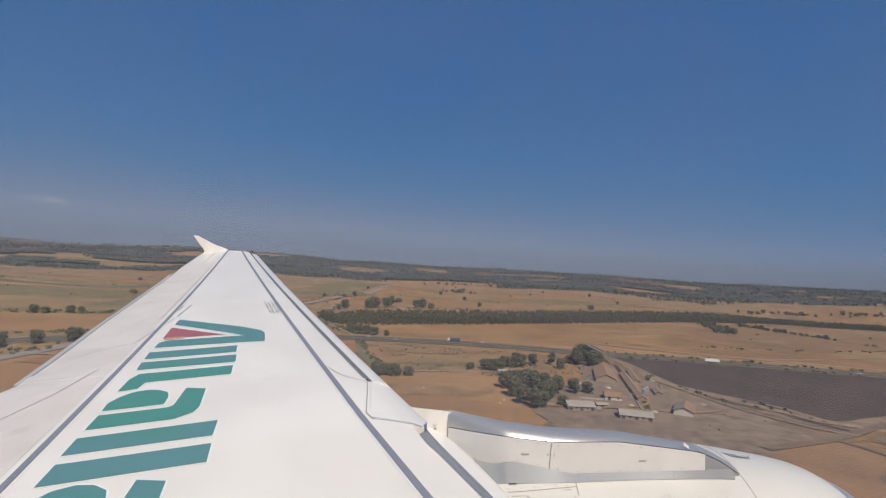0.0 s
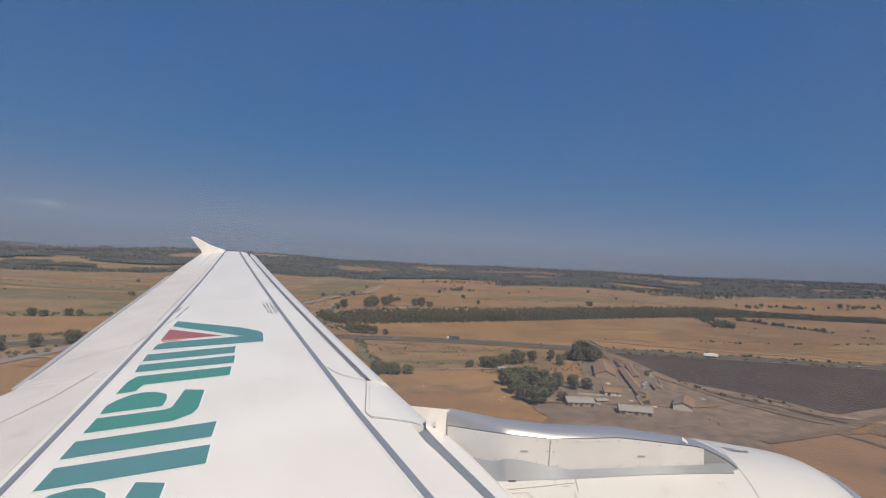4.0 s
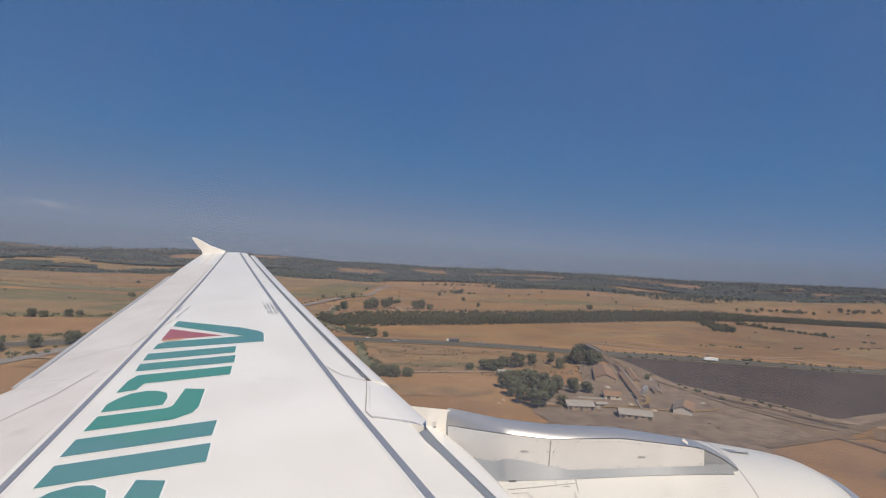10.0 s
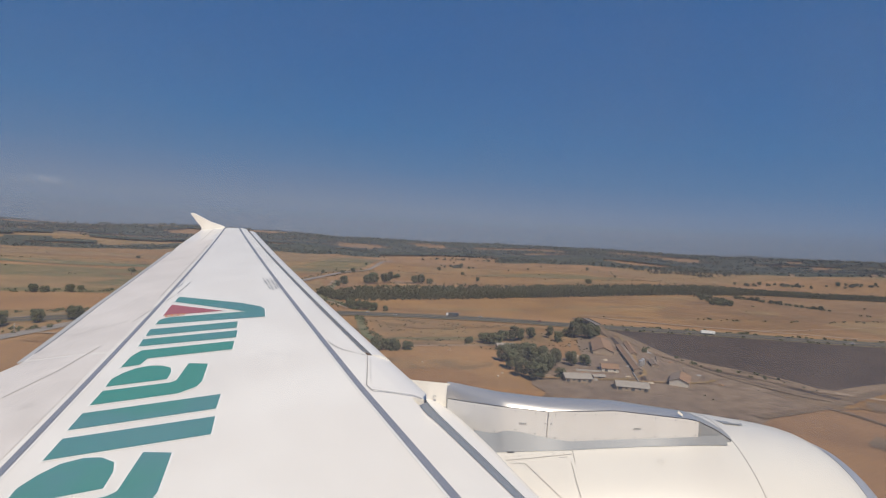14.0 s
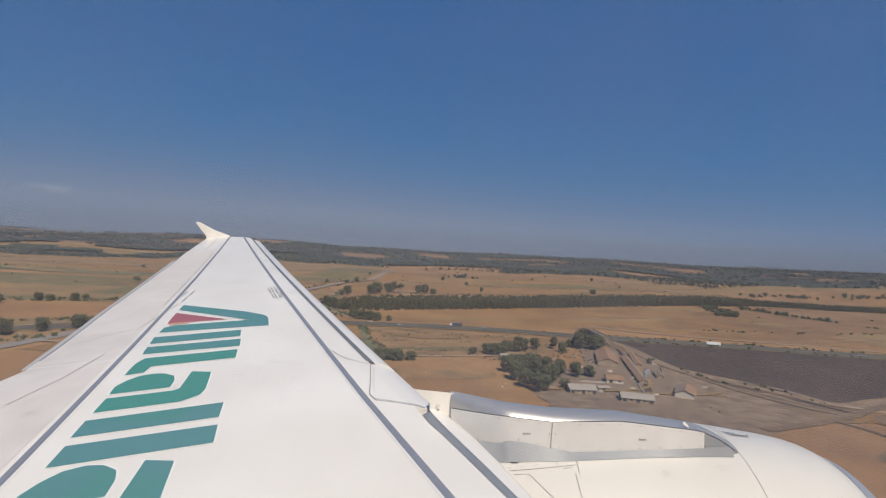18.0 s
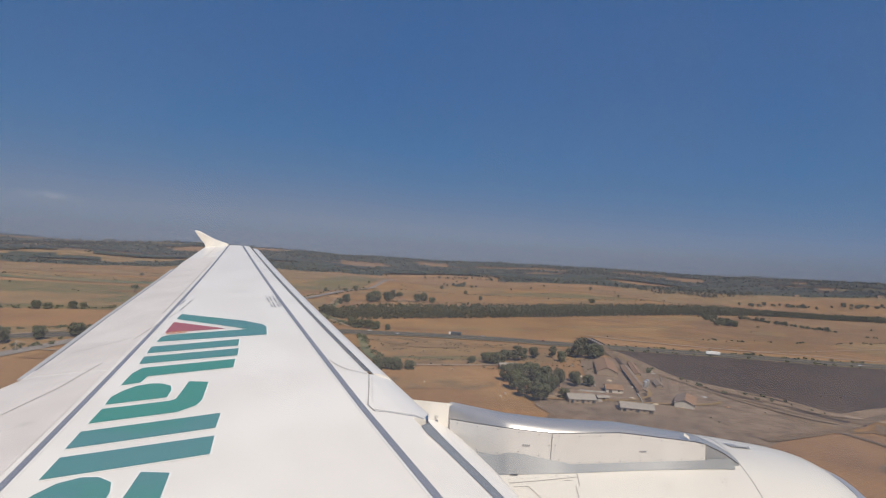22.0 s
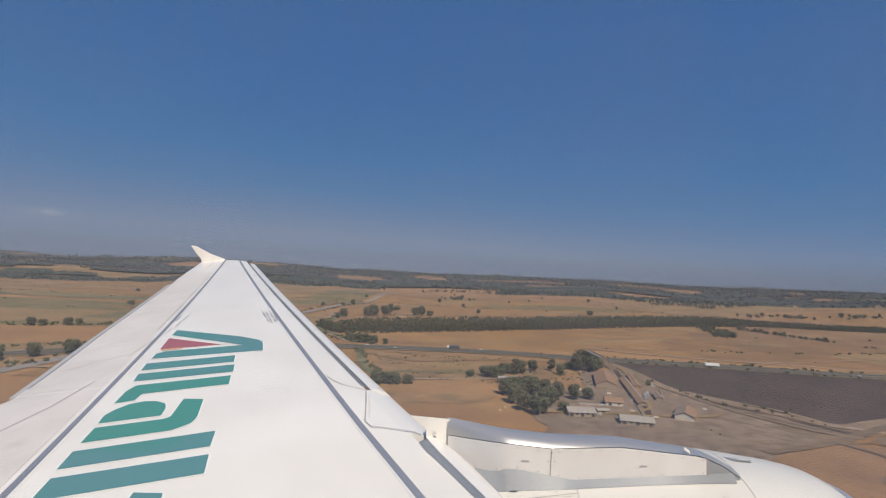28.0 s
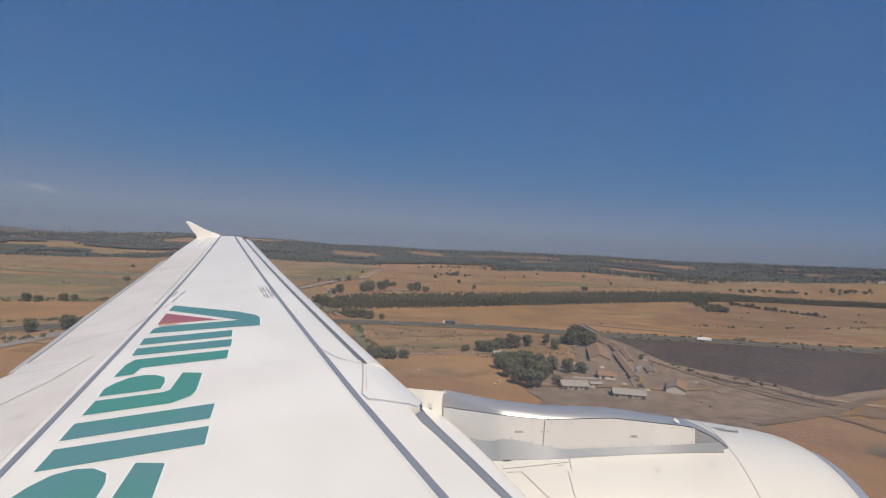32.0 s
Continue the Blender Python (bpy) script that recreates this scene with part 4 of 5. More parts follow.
# motorway with two carriageways
ROAD = bend([(-1200, 190), (-900, 262), (-580, 357), (-441, 432), (-300, 520), (-180, 580), (-122, 597), (-56, 604), (12, 606), (80, 603), (150, 590), (210, 586), (333, 574), (448, 558), (575, 566), (771, 620), (1028, 737), (1330, 873), (1800, 1120)])
strip("verge", ROAD, 36, MEADOW, "dry grass verge of the motorway", category="verge")
for s in (-7.0, 7.0):
    strip("motorway", off(ROAD, s), 10.5, ASPHALT, "grey asphalt carriageway of the motorway")
    for e in (-4.8, 4.8):
        strip("edge_line", off(ROAD, s + e), 0.35, LINE, "white road edge line", category="line")
v, f = [], []
for d in (-13.0, -0.6, 0.6, 13.0):                    # guard rails on posts
    ln = off(ROAD, d)
    o = len(v)
    for p in ln:
        v += [(p[0], p[1], 0.45), (p[0], p[1] + 0.12, 0.85)]
    f += [(o + 2 * i, o + 2 * i + 1, o + 2 * i + 3, o + 2 * i + 2) for i in range(len(ln) - 1)]
    for p in ln:
        o = len(v)
        bv, bf = box(p[0] - 0.08, p[0] + 0.08, p[1] - 0.08, p[1] + 0.08, 0.0, 0.8)
        v += bv
        f += [tuple(i + o for i in q) for q in bf]
tagged(part("guard_rails", v, f, WEATHERED), "grey steel guard rails along the motorway", "guard rail", kind="stuff")

# tracks and lanes
for line, w, mat, lb in (([(188, 685), (232, 656), (296, 635), (358, 620), (420, 609), (516, 588), (640, 600), (800, 660)], 6, TRACK, "pale dirt track beside the motorway"),
                         ([(182, 560), (189, 529), (196, 440), (212, 410), (228, 390), (250, 360), (270, 343), (325, 367), (480, 424), (600, 418)], 12, DUST, "pale dirt track round the ploughed field"),
                         ([(270, 343), (300, 327), (400, 300)], 5, TRACK, "pale dirt track beside the furrowed field"),
                         ([(180, 283), (206, 294), (233, 307), (270, 329), (314, 356)], 7, YARD, "grey overgrown strip along the furrowed field"),
                         ([(236, 309), (244, 294), (249, 278), (252, 262)], 4, YARD, "grey overgrown track into the furrowed field"),
                         ([(205, 430), (226, 404), (250, 380), (262, 352)], 5, DUST, "worn pale wheel track across dry scrub"),
                         ([(200, 415), (214, 370), (240, 330), (262, 318)], 4, DUST, "worn pale wheel track across dry scrub"),
                         ([(-330, 410), (-130, 415), (-44, 427), (35, 446), (60, 452)], 3.5, TRACK, "pale dirt track along the bare field"),
                         ([(-90, 560), (-30, 520), (30, 540), (120, 556)], 3, STUBBLE_B, "faint wheel track over the pasture"),
                         # dark strip painted for the shadow along the sheds
                         ([(176, 520), (172, 500), (163, 450), (155, 405), (148, 368), (140, 345)], 4, PLOUGH, "farm lane between the sheds, its shadow painted as dark earth"),
                         ([(188, 545), (181, 500), (170, 450), (158, 405), (150, 368), (120, 350), (60, 345)], 3, STUBBLE_B, "pale worn farm lane between the sheds"),
                         ([(60, 410), (74, 380), (110, 352), (175, 350), (198, 362)], 3, STUBBLE_B, "pale wheel track round the yard"),
                         ([(350, 616), (419, 627), (498, 658), (624, 712), (760, 770)], 2.5, TRACK, "thin pale track over the stubble"),
                         ([(632, 1078), (642, 1000), (650, 943), (690, 890), (760, 860)], 4, TRACK, "pale track beside the hedge"),
                         ([(-519, 321), (-485, 353), (-448, 415), (-400, 470), (-362, 538), (-330, 601), (-318, 755)], 5, TRACK, "pale dirt lane winding to the railway"),
                         ([(-120, 640), (-150, 690), (-196, 760), (-205, 880), (-225, 1030)], 4, TRACK, "pale dirt track beside the ditch"),
                         ([(560, 300), (612, 320), (660, 342), (720, 376), (795, 410), (900, 470), (1046, 538), (1262, 660)], 6, TRACK, "pale country road past the hamlet"),
                         ([(1327, 230), (1334, 340), (1338, 440), (1352, 630), (1366, 770), (1420, 842), (1590, 848), (1772, 780)], 7, TRACK, "pale curving road round the harvested field"),
                         ([(1200, 300), (1250, 460), (1300, 690)], 3, STUBBLE_B, "faint path across the bare field")):
    strip("dirt_track", bend(line, 12), w, mat, lb)
strip("ditch", bend([(-112, 640), (-140, 690), (-186, 760), (-196, 880), (-215, 1030)]), 9, GRASS, "green overgrown ditch", category="ditch")
strip("ditch", bend([(-96, 578), (-85, 530), (-70, 470), (-50, 430)]), 8, GRASS, "green overgrown ditch", category="ditch")
strip("canal_bank", bend([(1040, 250), (1066, 410), (1095, 540), (1160, 720), (1260, 880)]), 30, GRASS, "green overgrown bank of the canal", category="bank")

# railway
RAILWAY = bend([(-380, 150), (-345, 335), (-332, 516), (-312, 698), (-276, 1050), (-256, 1300), (-246, 1650), (-240, 2300)], 40)
strip("railway_bed", RAILWAY, 15, BALLAST, "brown ballast bed of the railway", 0.6, "railway")
for d in (-4.2, -2.75, 2.75, 4.2):
    strip("rail", off(RAILWAY, d), 0.25, RAILM, "steel rail on brown ballast", 0.85, "rail")


def mast_thing():
    m = thing("catenary_mast", "grey steel catenary mast beside the railway", "mast", pose(-342, 402, 0.4), "masts along the railway")
    part("pole", *box(-0.18, 0.18, -0.18, 0.18, -0.4, 8.5), CONCRETE, m)
    part("arm", *box(-0.1, 4.5, -0.07, 0.07, 7.2, 7.45), CONCRETE, m)
    return m


mast = mast_thing()
for p in off(RAILWAY, 9)[12:44:2]:
    copy_thing(mast, pose(p[0], p[1], terrain(p[0], p[1]) + 0.4))

# summer haze imitated by curved, tinted see-through sheets, densest near the ground
def haze_sheet(density):
    """Tinted see-through sheet in place of haze, densest near the ground and clear higher up."""
    m = bpy.data.materials.new("haze_sheet")
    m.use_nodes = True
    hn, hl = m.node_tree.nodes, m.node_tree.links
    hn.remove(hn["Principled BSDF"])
    air, haze_tint, blend_ = hn.new("ShaderNodeBsdfTransparent"), hn.new("ShaderNodeBsdfDiffuse"), hn.new("ShaderNodeMixShader")
    haze_tint.inputs["Color"].default_value = (0.185, 0.205, 0.255, 1)
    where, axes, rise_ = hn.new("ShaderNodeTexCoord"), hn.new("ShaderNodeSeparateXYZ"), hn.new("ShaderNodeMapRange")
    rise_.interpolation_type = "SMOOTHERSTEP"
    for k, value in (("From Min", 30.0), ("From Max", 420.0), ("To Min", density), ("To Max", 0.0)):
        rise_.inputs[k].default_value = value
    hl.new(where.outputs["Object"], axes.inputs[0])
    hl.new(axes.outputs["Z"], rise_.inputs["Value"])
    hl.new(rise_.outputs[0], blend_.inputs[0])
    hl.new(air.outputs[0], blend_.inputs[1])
    hl.new(haze_tint.outputs[0], blend_.inputs[2])
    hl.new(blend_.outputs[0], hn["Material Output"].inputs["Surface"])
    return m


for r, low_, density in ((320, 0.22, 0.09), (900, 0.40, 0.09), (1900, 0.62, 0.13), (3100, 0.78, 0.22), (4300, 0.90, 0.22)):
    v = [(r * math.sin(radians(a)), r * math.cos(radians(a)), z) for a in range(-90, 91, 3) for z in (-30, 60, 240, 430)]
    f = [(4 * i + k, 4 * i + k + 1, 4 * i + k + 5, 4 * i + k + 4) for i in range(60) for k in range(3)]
    tagged(part("haze", v, f, haze_sheet(density), None, "", True), "curved bluish sheet that stands for summer haze over the plain", "haze", kind="structure").scale = (1, 1, low_)

# a thin far cloud low over the horizon
CLOUD = bpy.data.materials.new("thin_cloud")
CLOUD.use_nodes = True
cn, cl = CLOUD.node_tree.nodes, CLOUD.node_tree.links
thin, soft_ = cn.new("ShaderNodeBsdfTransparent"), cn.new("ShaderNodeMixShader")
cn["Principled BSDF"].inputs["Base Color"].default_value = (0.80, 0.78, 0.76, 1)
cn["Principled BSDF"].inputs["Roughness"].default_value = 1.0
cl.new(thin.outputs[0], soft_.inputs[1])
cl.new(cn["Principled BSDF"].outputs[0], soft_.inputs[2])
cl.new(soft_.outputs[0], cn["Material Output"].inputs["Surface"])
at_, squash, fall, puff, thick = (cn.new("ShaderNode" + k) for k in ("TexCoord", "Mapping", "TexGradient", "TexNoise", "Math"))
squash.inputs["Scale"].default_value = (1 / 300, 1 / 300, 1 / 60)
fall.gradient_type = "QUADRATIC_SPHERE"
puff.inputs["Scale"].default_value, puff.inputs["Detail"].default_value = 0.022, 6
thick.operation = "MULTIPLY"
fade = cn.new("ShaderNodeMapRange")
fade.inputs["From Min"].default_value, fade.inputs["From Max"].default_value, fade.inputs["To Max"].default_value = 0.38, 0.72, 0.34
cl.new(at_.outputs["Object"], squash.inputs["Vector"])
cl.new(squash.outputs[0], fall.inputs["Vector"])
cl.new(at_.outputs["Object"], puff.inputs["Vector"])
cl.new(puff.outputs["Fac"], fade.inputs["Value"])
cl.new(fade.outputs[0], thick.inputs[0])
cl.new(fall.outputs["Fac"], thick.inputs[1])
cl.new(thick.outputs[0], soft_.inputs[0])
v, f = [], []                                         # a shallow puffed bank, thin at its edges
for j in range(13):
    for i in range(41):
        a, b = -1 + 2 * i / 40, -1 + 2 * j / 12
        v.append((a * 310, -60 * max(0, 1 - a * a) * max(0, 1 - b * b) + 8 * noise.noise((a * 6, b * 3, 1)), b * 62))
f = [(j * 41 + i, j * 41 + i + 1, (j + 1) * 41 + i + 1, (j + 1) * 41 + i) for j in range(12) for i in range(40)]
cloud = tagged(part("cloud", v, f, CLOUD, None, "", True), "thin pale cloud low over the horizon", "cloud", kind="structure")
cloud.matrix_world = pose(-2400, 3000, 338, 0, 4, 0)

# ---------------------------------------------------------------- plants
def crown(seed, h, r, n, low=0.25, lobes=12, leaf=1.0):
    """Leaf clumps on uneven lobes round a bare core; verts and quads."""
    g = np.random.default_rng(seed)
    c = []
    for i in range(lobes):
        t = g.uniform(low, 0.92)
        w = r * (1 - abs(t - 0.55) * 1.05) * g.uniform(0.45, 0.8)
        a = g.uniform(0, 6.283)
        c.append((w * math.cos(a), w * math.sin(a), h * t, r * g.uniform(0.32, 0.55)))
    c = np.array(c)
    k = g.integers(0, lobes, n)
    d = g.normal(size=(n, 3))
    d /= np.linalg.norm(d, axis=1)[:, None]
    p = c[k, :3] + d * (c[k, 3] * g.uniform(0.55, 1.08, n))[:, None] * np.array([1, 1, 0.85])
    u = np.cross(d, g.normal(size=(n, 3)))
    u /= np.linalg.norm(u, axis=1)[:, None] + 1e-9
    w = np.cross(d, u) + 0.5 * d * g.normal(size=(n, 1))
    s = leaf * g.uniform(0.5, 1.1, n)[:, None]
    v = np.stack([p - u * s - w * s * 0.7, p + u * s * 0.8 - w * s, p + u * s + w * s * 0.8, p - u * s * 0.9 + w * s], 1).reshape(-1, 3)
    f = np.arange(4 * n).reshape(-1, 4)
    return v, f


def trunk(seed, h, r0, limbs=5):
    g = random.Random(seed)
    pairs = []

    def tube(a, b, ra, rb):
        a, b = Vector(a), Vector(b)
        z = (b - a).normalized()
        x = z.orthogonal().normalized()
        y = z.cross(x)
        ring = lambda c, r: [tuple(c + (x * math.cos(t) + y * math.sin(t)) * r) for t in (0, 1.257, 2.513, 3.77, 5.027)]
        m = (a + b) / 2 + x * (b - a).length * 0.04
        pairs.append(loft([ring(a, ra), ring(m, (ra + rb) / 2), ring(b, rb)]))
    tube((0, 0, -0.4), (0.1, 0, h * 0.7), r0, r0 * 0.35)
    for i in range(limbs):
        t, a = g.uniform(0.28, 0.6), g.uniform(0, 6.283)
        l = h * g.uniform(0.2, 0.34)
        tube((0, 0, h * t), (l * math.cos(a), l * math.sin(a), h * t + l * 0.8), r0 * 0.4, r0 * 0.1)
    return merge(*pairs)


KINDS = {}


def tree_thing(kind, label, h, r, n, low, leaf, mat, seed):
    t = thing("tree", label, "tree", pose(-2000, -800 - 40 * seed, 0), "scattered trees")
    part("trunk", *trunk(seed, h, h * 0.028), BARK, t)
    v, f = crown(seed, h, r, n, low, 22, leaf)
    part("crown", v.tolist(), f.tolist(), mat, t)
    KINDS[kind] = t


tree_thing("round", "broad dark green tree with a rounded uneven crown", 12, 5.5, 2600, 0.22, 0.42, LEAF, 1)
tree_thing("tall", "tall grey-green tree with an open crown", 18, 5.5, 2600, 0.28, 0.46, LEAF_B, 2)
tree_thing("low", "low spreading bushy tree", 7, 4.6, 1800, 0.12, 0.36, LEAF, 3)
tree_thing("pine", "umbrella pine with a flat dark crown", 13, 6.0, 1900, 0.62, 0.42, LEAF, 4)


def plant(kind, x, y, s=1.0):
    g = random.uniform(0.85, 1.18)
    m = pose(x, y, terrain(x, y), 0, 0, random.uniform(0, 360)) @ Matrix.Diagonal((s * g, s * g * random.uniform(0.9, 1.1), s * random.uniform(0.9, 1.1), 1))
    t = copy_thing(KINDS[kind], m)
    t.matrix_basis = m
    return t


FARM_TREES = ((46, 453, "round", 0.9), (58, 474, "round", 0.9), (52, 462, "low", 1.2), (68, 474, "tall", 0.85), (75, 482, "round", 0.9), (88, 496, "round", 0.9), (107, 501, "tall", 0.75),
              (113, 485, "low", 1.2), (39, 459, "round", 0.9), (26, 456, "low", 0.8), (49, 393, "round", 1.1), (52, 368, "round", 1.15), (57, 349, "round", 1.15), (66, 340, "round", 1.1),
              (78, 363, "round", 1.1), (88, 382, "tall", 0.7), (101, 387, "round", 0.9), (112, 390, "round", 0.8), (66, 386, "round", 1.3), (81, 398, "round", 1.0), (60, 376, "tall", 0.8),
              (70, 355, "round", 1.2), (62, 400, "round", 1.1), (74, 410, "round", 0.9), (56, 410, "low", 1.3), (92, 402, "low", 1.3), (104, 404, "low", 1.0), (84, 350, "low", 0.9))
for x, y, kd, s in FARM_TREES:
    plant(kd, x, y, s)
for x, y, kd, s in ((-51, 408, "low", 1.3), (-44, 410, "round", 0.8), (-38, 411, "low", 1.2), (-27, 414, "low", 0.95), (24, 454, "low", 0.7),             # beside the bare field
                    (134, 508, "tall", 0.95), (140, 514, "tall", 1.05), (147, 508, "round", 1.2), (152, 512, "tall", 0.95), (158, 520, "round", 1.0), (128, 516, "low", 1.2),
                    (-187, 948, "round", 1.5), (-142, 1014, "round", 1.9), (-150, 1000, "round", 1.5), (-113, 1058, "tall", 1.35), (-122, 1046, "round", 1.7), (-48, 1066, "round", 1.6),
                    (-62, 1058, "round", 1.4), (-100, 1070, "pine", 1.3), (-30, 1075, "low", 1.6), (-196, 940, "low", 1.3),                                   # round the farm behind the belt
                    (-110, 640, "low", 1.6), (-98, 636, "round", 1.0), (-88, 634, "low", 1.3), (-120, 650, "low", 1.4), (-72, 636, "low", 0.9),
                    (-391, 440, "round", 1.4), (-380, 430, "round", 1.5), (-373, 424, "tall", 1.0), (-362, 450, "round", 1.4), (-346, 474, "round", 1.5), (-352, 486, "low", 1.6),
                    (-530, 650, "round", 1.3), (-520, 656, "low", 1.6), (-496, 668, "round", 1.2), (-486, 674, "low", 1.5), (-620, 606, "round", 1.2), (-640, 600, "low", 1.4),
                    (-550, 612, "round", 1.3), (-600, 600, "low", 1.2)):
    plant(kd, x, y, s * (0.75 if x < -340 else 1.0))
for i in range(26):                                   # row of trees along the motorway in the west
    t = i / 25
    if 0.3 < t < 0.36 or 0.62 < t < 0.68:
        continue
    plant(random.choice(("round", "round", "tall", "low")), -880 + 390 * t + random.uniform(-5, 5), 404 + 34 * t + random.uniform(-6, 6), random.uniform(0.8, 1.3))
for i in range(40):                                   # hedge trees slanting over the stubble
    t = i / 39
    plant(random.choice(("low", "round", "low")), 634 + 50 * t * t + random.uniform(-5, 5), 1085 - 190 * t + random.uniform(-4, 4), random.uniform(0.45, 0.85))
for i in range(60):                                   # small woods on the plain
    x, y, sx, sy = ((1120, 1830, 110, 40), (1240, 1800, 50, 30), (1470, 1790, 120, 40), (40, 1950, 70, 90))[i % 4]
    plant(random.choice(("low", "round", "low")), x + random.gauss(0, 0.5) * sx, y + random.gauss(0, 0.5) * sy, random.uniform(0.9, 1.4))
for i in range(30):                                   # copse reaching from the belt into the stubble
    t = random.random()
    plant(random.choice(("low", "low", "round")), 488 + 58 * t + random.gauss(0, 8), 892 + 170 * t + random.gauss(0, 6), random.uniform(0.7, 1.1))
for i in range(44):                                   # gardens and windbreaks of the hamlet
    x, y = random.uniform(590, 960), 0
    y = 345 + (x - 700) * 0.12 + random.gauss(0, 38)
    plant(random.choice(("round", "low", "tall", "round")), x, y, random.uniform(0.6, 1.1))
for i in range(40):                                   # thick growth along the canal
    t = i / 39
    plant(random.choice(("round", "low", "round", "tall")), 1058 + 200 * t * t + random.uniform(-9, 9), 330 + 560 * t, random.uniform(0.7, 1.25))
for i in range(24):                                   # single trees over the rolling fields
    a = radians(random.uniform(-58, 45))
    r = random.uniform(1080, 2300)
    plant(random.choice(("round", "low", "pine", "round")), r * math.sin(a), r * math.cos(a), random.uniform(0.6, 1.3))


def wood(name, spots, mat, label, category, h, r, n, leaf, seed, low=0.15):
    """Many crowns in one mesh."""
    base = [crown(seed + i, 1.0, r / h, n, low, 7, leaf / h) for i in range(5)]
    vs, fs, o = [], [], 0
    g = np.random.default_rng(seed)
    for i, (x, y, s) in enumerate(spots):
        v, f = base[i % 5]
        a = g.uniform(0, 6.283)
        R = np.array([[math.cos(a), -math.sin(a), 0], [math.sin(a), math.cos(a), 0], [0, 0, 1]])
        vs.append((v @ R.T) * h * s * g.uniform(0.85, 1.15) + (x, y, terrain(x, y)))
        fs.append(f + o)
        o += len(v)
    v, f = np.concatenate(vs), np.concatenate(fs)
    me = bpy.data.meshes.new(name)
    me.vertices.add(len(v))
    me.vertices.foreach_set("co", v.ravel())
    me.loops.add(f.size)
    me.loops.foreach_set("vertex_index", f.ravel().astype(np.int32))
    me.polygons.add(len(f))
    me.polygons.foreach_set("loop_start", np.arange(0, f.size, 4, dtype=np.int32))
    me.materials.append(mat)
    me.update(calc_edges=True)
    me.validate()
    return tagged(new(name, me), label, category, kind="stuff")


BELT = bend([(-185, 776), (-147, 722), (-109, 734), (-29, 783), (61, 831), (165, 894), (235, 935), (355, 1009), (504, 1089), (668, 1165), (871, 1273), (1167, 1341), (1500, 1440)], 5.0)
spots = []
for i, p in enumerate(BELT):
    deep = int(11 * smooth(0, 30, i) + 3)
    for row in range(deep):
        spots.append((p[0] - row * 4.2 + random.uniform(-5, 5), p[1] + row * 7.5 + random.uniform(-4, 4), random.uniform(0.72, 1.12) + 0.2 * noise.noise((p[0] / 45, p[1] / 45, 3))))
wood("tree_belt", spots, LEAF_B, "long belt of grey-green eucalyptus trees across the fields", "trees", 13, 3.7, 130, 0.78, 50, 0.0)


def wood_edge(a):
    """Distance at which the woods begin, by bearing."""
    e = 2500 + 330 * noise.noise((math.sin(a) * 5, math.cos(a) * 5, 2)) + 120 * noise.noise((math.sin(a) * 21, math.cos(a) * 21, 4))
    return e + 550 * smooth(0.42, 0.75, a)


def clearing(x, y):
    """True where far fields open in the woods."""
    r = math.hypot(x, y)
    return noise.noise((x / 420, r / 150, 6.5)) > 0.24 - 0.2 * smooth(2900, 4500, r)


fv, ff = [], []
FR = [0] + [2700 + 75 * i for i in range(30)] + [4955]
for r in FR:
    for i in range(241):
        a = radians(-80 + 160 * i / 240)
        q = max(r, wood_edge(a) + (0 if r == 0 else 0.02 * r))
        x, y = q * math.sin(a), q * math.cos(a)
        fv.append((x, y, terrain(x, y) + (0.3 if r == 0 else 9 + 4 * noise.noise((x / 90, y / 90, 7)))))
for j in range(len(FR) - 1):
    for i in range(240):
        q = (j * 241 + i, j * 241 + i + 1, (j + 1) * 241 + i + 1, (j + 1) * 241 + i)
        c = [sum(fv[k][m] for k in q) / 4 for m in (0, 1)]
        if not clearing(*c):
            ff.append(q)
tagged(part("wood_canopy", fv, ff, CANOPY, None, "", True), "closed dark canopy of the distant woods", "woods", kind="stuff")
spots = []
while len(spots) < 9000:                              # woods from the middle distance to the skyline
    a = radians(random.uniform(-72, 62))
    r = 2150 + 2500 * random.random() ** 1.7
    x, y = r * math.sin(a), r * math.cos(a)
    if r > wood_edge(a) - 12 and not clearing(x, y):
        spots.append((x, y, random.uniform(0.75, 1.25) * (1 if r < 3200 else 1.5)))
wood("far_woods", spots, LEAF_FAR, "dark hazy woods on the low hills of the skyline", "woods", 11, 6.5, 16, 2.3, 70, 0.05)

